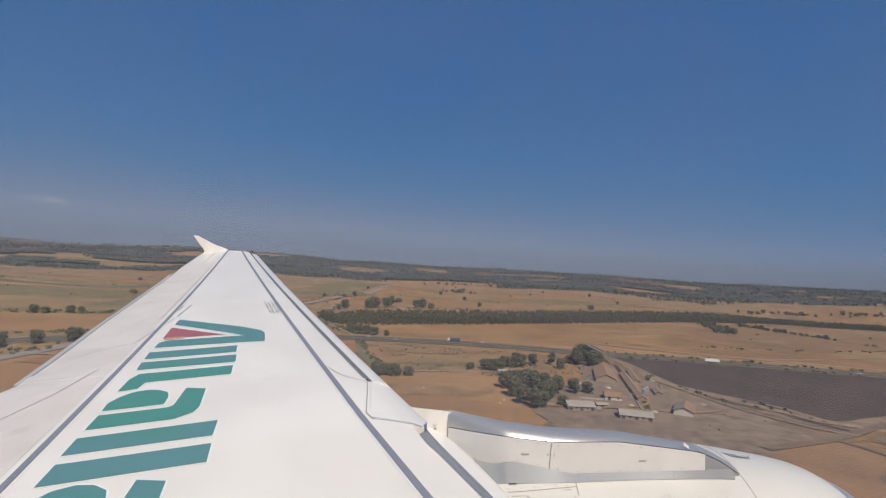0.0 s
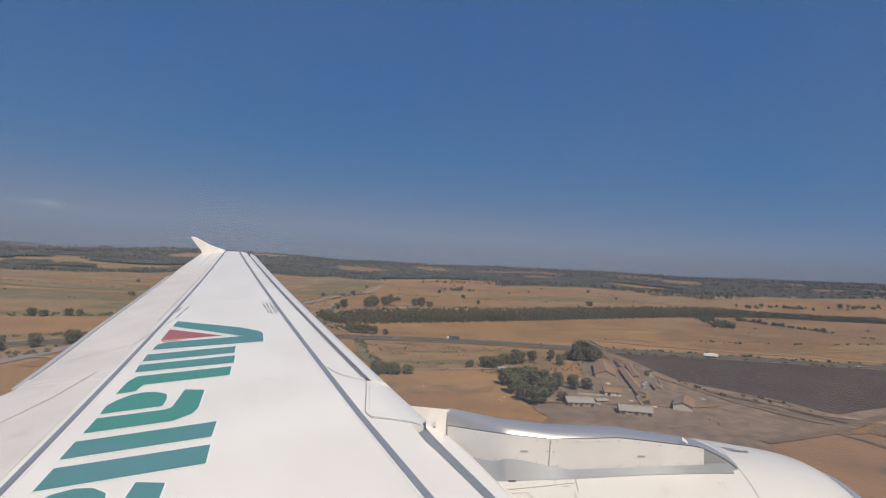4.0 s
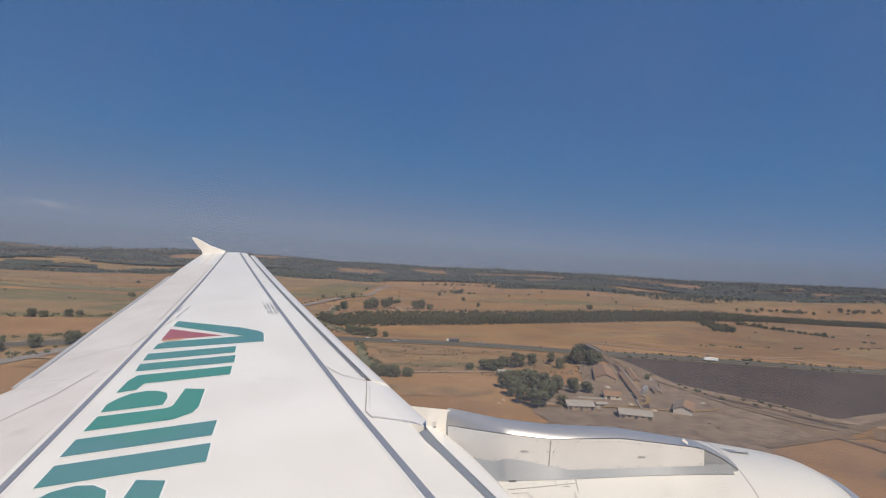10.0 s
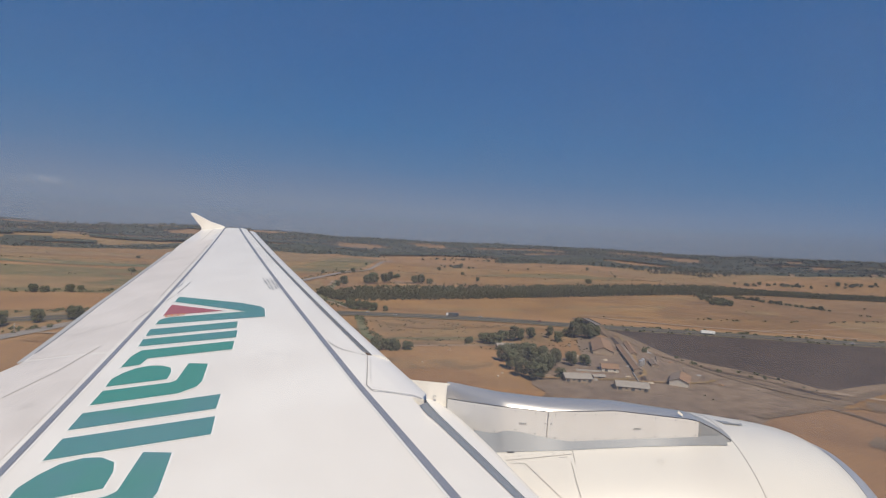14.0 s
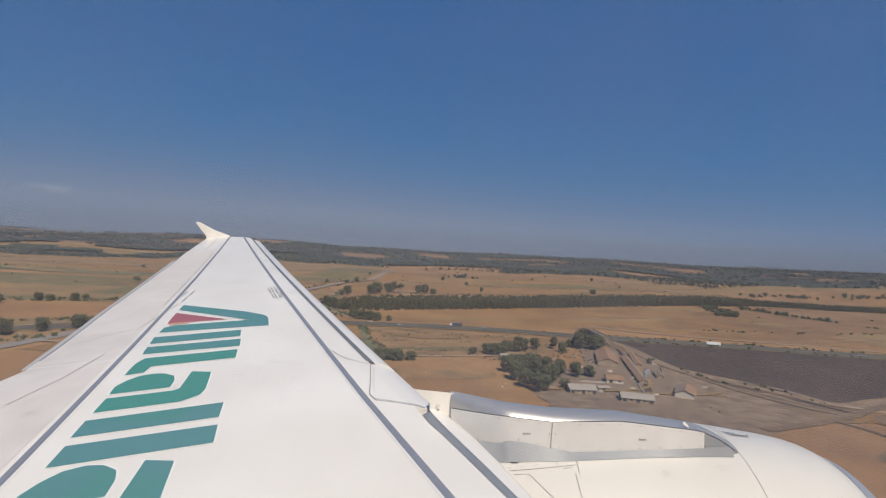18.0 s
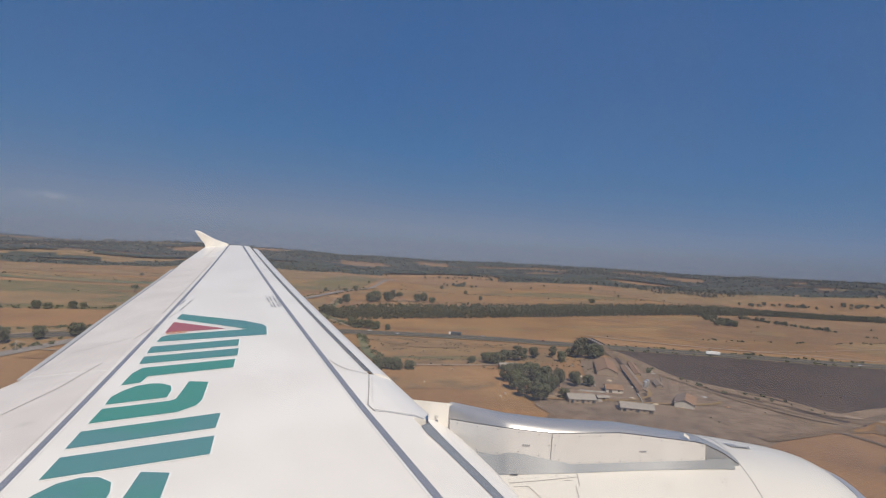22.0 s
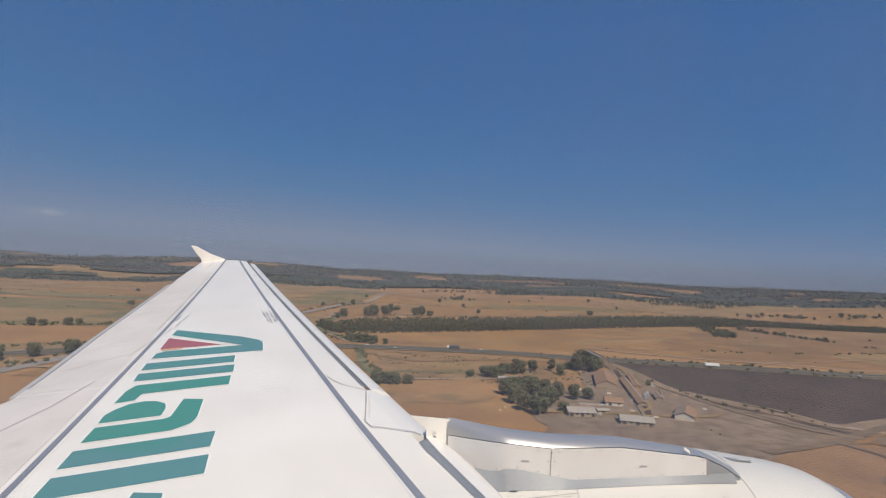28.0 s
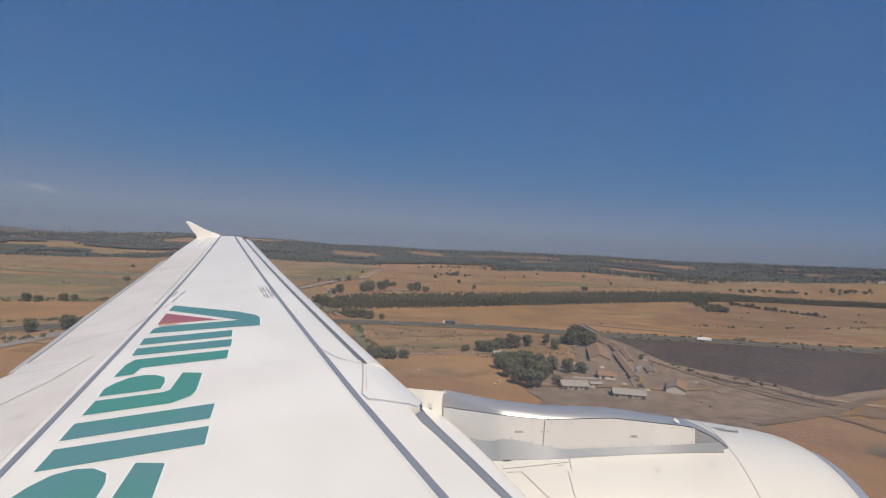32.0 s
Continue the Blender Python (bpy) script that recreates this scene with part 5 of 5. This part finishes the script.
spots = []
for line, n, w in (([(-112, 640), (-186, 760), (-215, 1030)], 120, 6), ([(178, 572), (333, 560), (448, 544), (575, 552), (771, 604)], 60, 1.5), ([(170, 606), (333, 590), (448, 574), (575, 582)], 80, 1.6),
                   ([(-350, 400), (-322, 516), (-302, 698), (-258, 1050), (-226, 1650)], 120, 4), ([(-356, 400), (-342, 516), (-324, 698), (-294, 1050), (-268, 1650)], 130, 5),
                   ([(186, 515), (190, 440), (212, 408), (262, 346)], 24, 5), ([(-96, 578), (-80, 520), (-48, 430)], 50, 3), ([(-140, 1040), (60, 1100), (285, 1200)], 60, 4),
                   ([(300, 1210), (560, 1330), (900, 1460), (1200, 1500)], 170, 5), ([(560, 1880), (900, 1980), (1300, 2150)], 150, 6), ([(100, 1450), (420, 1460), (640, 1620)], 90, 6), ([(560, 1660), (700, 1740), (980, 1800)], 130, 5), ([(-120, 1480), (60, 1420), (200, 1400)], 70, 4), ([(700, 1360), (900, 1600), (1000, 1900)], 90, 5),
                   ([(350, 700), (560, 735), (800, 830)], 40, 3), ([(-1500, 1200), (-700, 1290), (-330, 1360)], 130, 5), ([(-1600, 1720), (-900, 1780), (-290, 1640)], 170, 6),
                   ([(-1300, 600), (-700, 640), (-420, 720)], 70, 3), ([(-560, 640), (-470, 690), (-420, 740)], 60, 3), ([(-450, 470), (-360, 556)], 60, 4),
                   ([(1050, 260), (1070, 410), (1100, 540), (1165, 720)], 200, 8), ([(560, 330), (700, 400), (900, 480), (1046, 560)], 120, 6)):
    ln = bend(line, 4)
    for i in range(n):
        p = random.choice(ln)
        spots.append((p[0] + random.gauss(0, w), p[1] + random.gauss(0, w), random.uniform(0.5, 1.3)))
wood("hedges", spots, LEAF, "ragged green hedges and scrub along road, ditch and railway", "hedge", 2.3, 2.1, 80, 0.42, 90, 0.0)
spots = []
for i in range(1300):
    x, y = random.uniform(-90, 150), random.uniform(432, 575)
    if noise.noise((x / 34, y / 12, 5)) > 0.06:
        spots.append((x, y, random.uniform(0.35, 0.8)))
for i in range(240):
    x, y = random.uniform(150, 460), random.uniform(290, 430)
    if noise.noise((x / 30, y / 30, 8)) > 0.1:
        spots.append((x, y, random.uniform(0.2, 0.6)))
for i in range(110):
    x, y = random.uniform(100, 1000), random.uniform(610, 960)
    if noise.noise((x / 70, y / 30, 3)) > 0.2:
        spots.append((x, y, random.uniform(0.4, 0.9)))
for i in range(1100):
    a = radians(random.uniform(-55, 45))
    r = random.uniform(1000, 2300)
    if noise.noise((r * math.sin(a) / 200, r * math.cos(a) / 90, 11)) > 0.22:
        spots.append((r * math.sin(a), r * math.cos(a), random.uniform(1.0, 2.4)))
wood("dry_scrub", spots, DRY, "dry brown tufts and low scrub over the pastures", "scrub", 1.6, 1.6, 36, 0.5, 120, 0.0)

# ---------------------------------------------------------------- buildings
def barn(x, y, turn, w, l, h, roof_mat, wall_mat, label, name="barn", category="building", rise=0.2, openings=3, far_roof=None):
    """A gabled building: walls with a plinth, a roof with eaves in two slopes, a ridge cap, doors and windows."""
    b = thing(name, label, category, pose(x, y, terrain(x, y) + 0.1, 0, 0, turn), "farm buildings")
    rz = h + w / 2 * rise * 2
    v = [(-l / 2, -w / 2, -0.4), (l / 2, -w / 2, -0.4), (l / 2, w / 2, -0.4), (-l / 2, w / 2, -0.4), (-l / 2, -w / 2, h), (l / 2, -w / 2, h), (l / 2, w / 2, h), (-l / 2, w / 2, h),
         (-l / 2, 0, rz - 0.05), (l / 2, 0, rz - 0.05)]
    part("wall", v, [(0, 1, 5, 4), (2, 3, 7, 6), (1, 2, 6, 9, 5), (3, 0, 4, 8, 7)], wall_mat, b)
    e = 0.6
    dz = e * (rz - h) / (w / 2)
    for s in (-1, 1):
        t = 0.18
        pts = [(-l / 2 - e, s * (w / 2 + e), h - dz), (l / 2 + e, s * (w / 2 + e), h - dz), (l / 2 + e, 0, rz), (-l / 2 - e, 0, rz)]
        q = pts + [(a, c, d + t) for a, c, d in pts]
        # far_roof colours the far slope apart, as light tones the two slopes
        part("roof_slope", q, [(3, 2, 1, 0), (4, 5, 6, 7), (0, 1, 5, 4), (1, 2, 6, 5), (2, 3, 7, 6), (3, 0, 4, 7)], roof_mat if s < 0 else far_roof or roof_mat, b)
    part("ridge_cap", *box(-l / 2 - e, l / 2 + e, -0.25, 0.25, rz + 0.1, rz + 0.26), roof_mat, b)
    for i in range(openings):
        cx = -l / 2 + l * (i + 0.5) / openings
        if i % 2:
            part("window", *box(cx - 0.8, cx + 0.8, -w / 2 - 0.05, -w / 2 + 0.1, h * 0.45, h * 0.75), GLASS, b)
        else:
            part("door", *box(cx - 1.1, cx + 1.1, -w / 2 - 0.06, -w / 2 + 0.1, 0, min(h * 0.8, 2.8)), DARK, b)
    return b


barn(94, 345, 3, 11, 18, 3.0, PALE, PLASTER, "farm shed with roof slopes toned pale and reddish as lit", far_roof=TILE, openings=5)
barn(146, 458, 76, 17, 52, 3.4, TILE, PLASTER, "broad low shed with a faded terracotta roof", openings=7)
barn(127, 378, -8, 11, 12, 3.0, TILE, WHITEWASH, "small terracotta-roofed house with a whitewashed front", openings=2)
barn(126, 330, -10, 11, 20, 2.8, PALE, PLASTER, "cattle shed with a pale corrugated roof in the farm yard", far_roof=TILE, openings=5)
barn(168, 352, 62, 12, 24, 3.4, TILE, WHITEWASH, "broad rusty-roofed shed with a pale gable end", far_roof=SHEET, openings=4)
barn(157, 422, 79, 6, 96, 2.6, SHEET, PLASTER, "very long narrow weathered shed beside the lane", far_roof=TILE, openings=9)
barn(173, 462, 77, 5, 54, 2.4, TILE, PLASTER, "low shed with a terracotta roof in a row", openings=5)
barn(171, 405, 77, 5, 18, 2.2, SHEET, PLASTER, "low weathered shed in a row", openings=2)
barn(111, 352, 10, 4, 8, 2.4, PALE, PLASTER, "small pale lean-to shed", openings=1)
barn(56, 438, 8, 8, 15, 3.6, PALE, PLASTER, "white-roofed farm house among trees", "farmhouse", "house")
barn(90, 430, 30, 6, 8, 3.4, TILE, PLASTER, "small house with a terracotta roof", "farmhouse", "house", openings=2)
barn(-92, 1048, 12, 9, 20, 5, TILE, PLASTER, "farmhouse with a terracotta roof behind the tree belt", "farmhouse", "house")
barn(-72, 1052, 10, 8, 13, 4, TILE, PLASTER, "outbuilding with a terracotta roof behind the tree belt", "outbuilding", "building")
for x, y, tn, w, l, rf in ((-614, 592, 5, 9, 34, TILE), (-580, 594, 8, 9, 30, TILE), (-556, 606, 3, 8, 18, TILE), (-596, 618, 4, 9, 24, TILE)):
    barn(x, y, tn, w, l, 5, rf, PLASTER, "red-roofed farm building with plastered walls", "farmhouse", "house")
for x, y, tn, w, l, rf in ((698, 313, 20, 11, 16, TILE), (732, 321, -12, 11, 18, TILE), (760, 300, 30, 9, 16, SHEET), (807, 345, 15, 10, 14, TILE), (867, 372, 40, 10, 16, TILE), (842, 392, 10, 8, 12, PALE),
                           (718, 366, 25, 8, 22, PALE), (905, 330, -20, 9, 14, TILE), (1330, 960, 12, 11, 18, TILE), (1300, 935, 4, 9, 14, TILE)):
    barn(x, y, tn, w, l, 5.5, rf, PLASTER, "country house of the hamlet with a terracotta roof" if rf is TILE else "outbuilding of the hamlet with a sheet roof", "country_house", "house")
for x, y, l, rf in ((1985, 2268, 40, PALE), (1940, 2290, 26, TILE), (2040, 2330, 30, PALE), (1560, 2280, 26, TILE), (2010, 2380, 22, TILE), (2070, 2300, 24, PALE), (1450, 1408, 18, TILE), (1560, 1400, 16, PALE),
                    (1727, 1412, 20, PALE), (1850, 1440, 18, TILE), (1958, 1458, 22, PALE), (2319, 1639, 26, TILE), (2900, 3050, 60, PALE), (1750, 2700, 30, PALE), (620, 2850, 50, PALE)):
    barn(x, y, random.uniform(-20, 20), 14, l, 7, rf, PLASTER, "distant pale building on the plain", "distant_house", "house")

# overpass where a lane crosses the motorway
bridge = thing("overpass", "concrete overpass carrying a lane over the motorway", "bridge", pose(174, 589, 0.1, 0, 0, 92))
part("deck", *box(-24, 24, -3.5, 3.5, 5.4, 6.3), WEATHERED, bridge)
for s in (-1, 1):
    part("parapet", *box(-24, 24, s * 3.5 - 0.15, s * 3.5 + 0.15, 6.3, 7.2), WEATHERED, bridge)
    part("abutment", *box(s * 21 - 2, s * 21 + 2, -3.6, 3.6, -0.5, 5.4), WEATHERED, bridge)
    part("ramp", [(s * 24, -3.5, 6.2), (s * 24, 3.5, 6.2), (s * 68, 3.5, 0), (s * 68, -3.5, 0), (s * 24, -9, -0.5), (s * 24, 9, -0.5)],
         [(0, 1, 2, 3), (0, 3, 4), (1, 5, 2), (0, 4, 5, 1)], YARD, bridge, "grassy earth ramp")
part("pier", *box(-0.5, 0.5, -3.0, 3.0, -0.5, 5.4), WEATHERED, bridge)

# ---------------------------------------------------------------- vehicles
def wheels(parent, xs_, half, r):
    for x in xs_:
        for s in (-1, 1):
            ring = [[(x + r * math.cos(a), s * half + d, r + r * math.sin(a)) for a in np.linspace(0, 6.283, 13)[:-1]] for d in (-0.13, 0.13)]
            part("wheel", *loft(ring), RUBBER, parent)


def car(x, y, turn, mat, label):
    c = thing("car", label, "car", pose(x, y, LAYER[0] + 0.02, 0, 0, turn), "vehicles on the motorway")
    prof = [(-2.1, 0.45), (-2.15, 0.8), (-1.6, 0.95), (1.0, 0.95), (2.0, 0.75), (2.1, 0.45)]
    part("body", *loft([[(px, s, pz) for px, pz in prof] for s in (-0.85, -0.75, 0.75, 0.85)]), mat, c)
    prof = [(-1.6, 0.95), (-1.2, 1.4), (0.2, 1.45), (1.0, 0.95)]
    part("cabin", *loft([[(px * (0.96 if abs(s) > 0.6 else 1), s, pz) for px, pz in prof] for s in (-0.72, -0.6, 0.6, 0.72)]), GLASS, c)
    part("roof", *box(-1.15, 0.2, -0.6, 0.6, 1.44, 1.5), mat, c)
    wheels(c, (-1.3, 1.3), 0.75, 0.32)


def truck(x, y, turn, mat, label):
    c = thing("truck", label, "truck", pose(x, y, LAYER[0] + 0.02, 0, 0, turn), "vehicles on the motorway")
    part("trailer", *box(-8, 4.2, -1.25, 1.25, 1.1, 4.0, 0.05), mat, c)
    part("cab", *box(4.8, 7.0, -1.2, 1.2, 0.6, 3.5, 0.2), CARW, c)
    part("windscreen", *box(6.98, 7.03, -1.0, 1.0, 2.0, 3.0), GLASS, c)
    part("chassis", *box(-8, 6.6, -0.5, 0.5, 0.6, 1.1), DARK, c)
    wheels(c, (-6.5, -5.2, -3.9, 3.4, 6.0), 1.0, 0.5)


def along(x):
    """The plan point and heading of the motorway at x."""
    i = min(range(1, len(ROAD)), key=lambda k: abs(ROAD[k][0] - x))
    a, b = ROAD[i - 1], ROAD[min(i + 1, len(ROAD) - 1)]
    d = math.atan2(b[1] - a[1], b[0] - a[0])
    return ROAD[i], d


for x, side, kind, mat, label in ((292, -8, "t", CARW, "white box lorry on the motorway"), (-92, 8, "c", CARW, "white van on the motorway"), (6, 8, "t", CARD, "dark lorry with a white cab"),
                                  (30, 8, "c", CARW, "white van on the motorway"), (-60, -6, "c", CARW, "white car on the motorway"), (110, 8, "c", CARR, "red car on the motorway"),
                                  (448, -8, "c", CARW, "white car on the motorway"), (380, 6, "c", CARD, "dark car on the motorway"), (240, 9, "c", CARD, "dark car on the motorway"), (640, -8, "c", CARW, "white car on the motorway")):
    p, d = along(x)
    q = (p[0] - math.sin(d) * side, p[1] + math.cos(d) * side)
    (truck if kind == "t" else car)(q[0], q[1], math.degrees(d) + (180 if side > 0 else 0), mat, label)

# ---------------------------------------------------------------- bales and clutter
ring = [[(d, r * math.cos(a), 0.75 + r * math.sin(a)) for a in np.linspace(0, 6.283, 17)[:-1]] for d, r in ((-0.6, 0.68), (-0.54, 0.75), (0.54, 0.75), (0.6, 0.68))]
bv, bf = loft(ring)
bale_mesh = mesh_of("hay_bale", bv, bf, WRAP, False)
for x, y in ((44, 352), (8, 420), (-13, 372), (40, 343)):
    b = new("hay_bale", bale_mesh)
    b.matrix_world = pose(x, y, 0.22, 0, 0, random.uniform(0, 180))
    tagged(b, "round straw bale lying on the bare field", "bale", "straw bales")


def silo(x, y):
    """A feed silo: a steel drum with hoops and a cone on legs."""
    m = thing("feed_silo", "pale blue-grey steel feed silo in the farm yard", "silo", pose(x, y, 0.15))
    prof = [(2.0, 0.3), (3.2, 1.5), (7.0, 1.5), (7.9, 0.25)]
    part("drum", *loft([[(r * math.cos(a), r * math.sin(a), z) for a in np.linspace(0, 6.283, 17)[:-1]] for z, r in prof]), METAL, m)
    for z in (3.4, 4.6, 5.8):
        part("hoop", *loft([[(r * math.cos(a), r * math.sin(a), z + d) for a in np.linspace(0, 6.283, 17)[:-1]] for d, r in ((0, 1.55), (0.12, 1.55))], False), CONCRETE, m)
    for a in (0.8, 2.4, 3.9, 5.5):
        part("leg", *box(1.2 * math.cos(a) - 0.08, 1.2 * math.cos(a) + 0.08, 1.2 * math.sin(a) - 0.08, 1.2 * math.sin(a) + 0.08, -0.1, 3.3), CONCRETE, m)


silo(153, 385)
silo(157, 391)
for x, y, tn, l, mat, lb in ((140, 360, 78, 26, CONCRETE, "low pale concrete wall of a cattle pen"), (118, 398, 80, 22, CONCRETE, "low pale concrete wall of a cattle pen"), (110, 372, -6, 18, CONCRETE, "low pale concrete wall of a cattle pen"),
                             (180, 420, 70, 34, PLASTER, "low weathered wall along the farm lane"), (186, 384, 64, 26, PLASTER, "low weathered wall along the farm lane"), (78, 352, 14, 14, PLASTER, "low weathered wall by the trees")):
    w = part("pen_wall", *box(-l / 2, l / 2, -0.2, 0.2, -0.2, 1.3, 0.05), mat)
    w.matrix_world = pose(x, y, 0.2, 0, 0, tn)
    tagged(w, lb, "wall", "farm walls")
for i in range(26):                                   # heaps of straw, soil and rubble round the sheds
    x, y = random.uniform(84, 196), random.uniform(338, 470)
    h, r = random.uniform(0.5, 1.3), random.uniform(1.2, 2.8)
    g = np.random.default_rng(300 + i)
    rings_ = [[(k * r * math.cos(a) * g.uniform(0.8, 1.2), k * r * math.sin(a) * g.uniform(0.8, 1.2), z * h * g.uniform(0.85, 1.1)) for a in np.linspace(0, 6.283, 13)[:-1]]
              for k, z in ((1.0, -0.2), (0.85, 0.35), (0.5, 0.8), (0.15, 1.0))]
    heap = part("heap", *loft(rings_), (WRAP, CONCRETE, TILE, BALLAST)[i % 4])
    heap.matrix_world = pose(x, y, 0.35)
    tagged(heap, ("pale heap of straw in the farm yard", "grey heap of rubble in the farm yard", "reddish heap of broken tiles in the farm yard", "brown heap of soil in the farm yard")[i % 4], "heap", "heaps round the sheds")
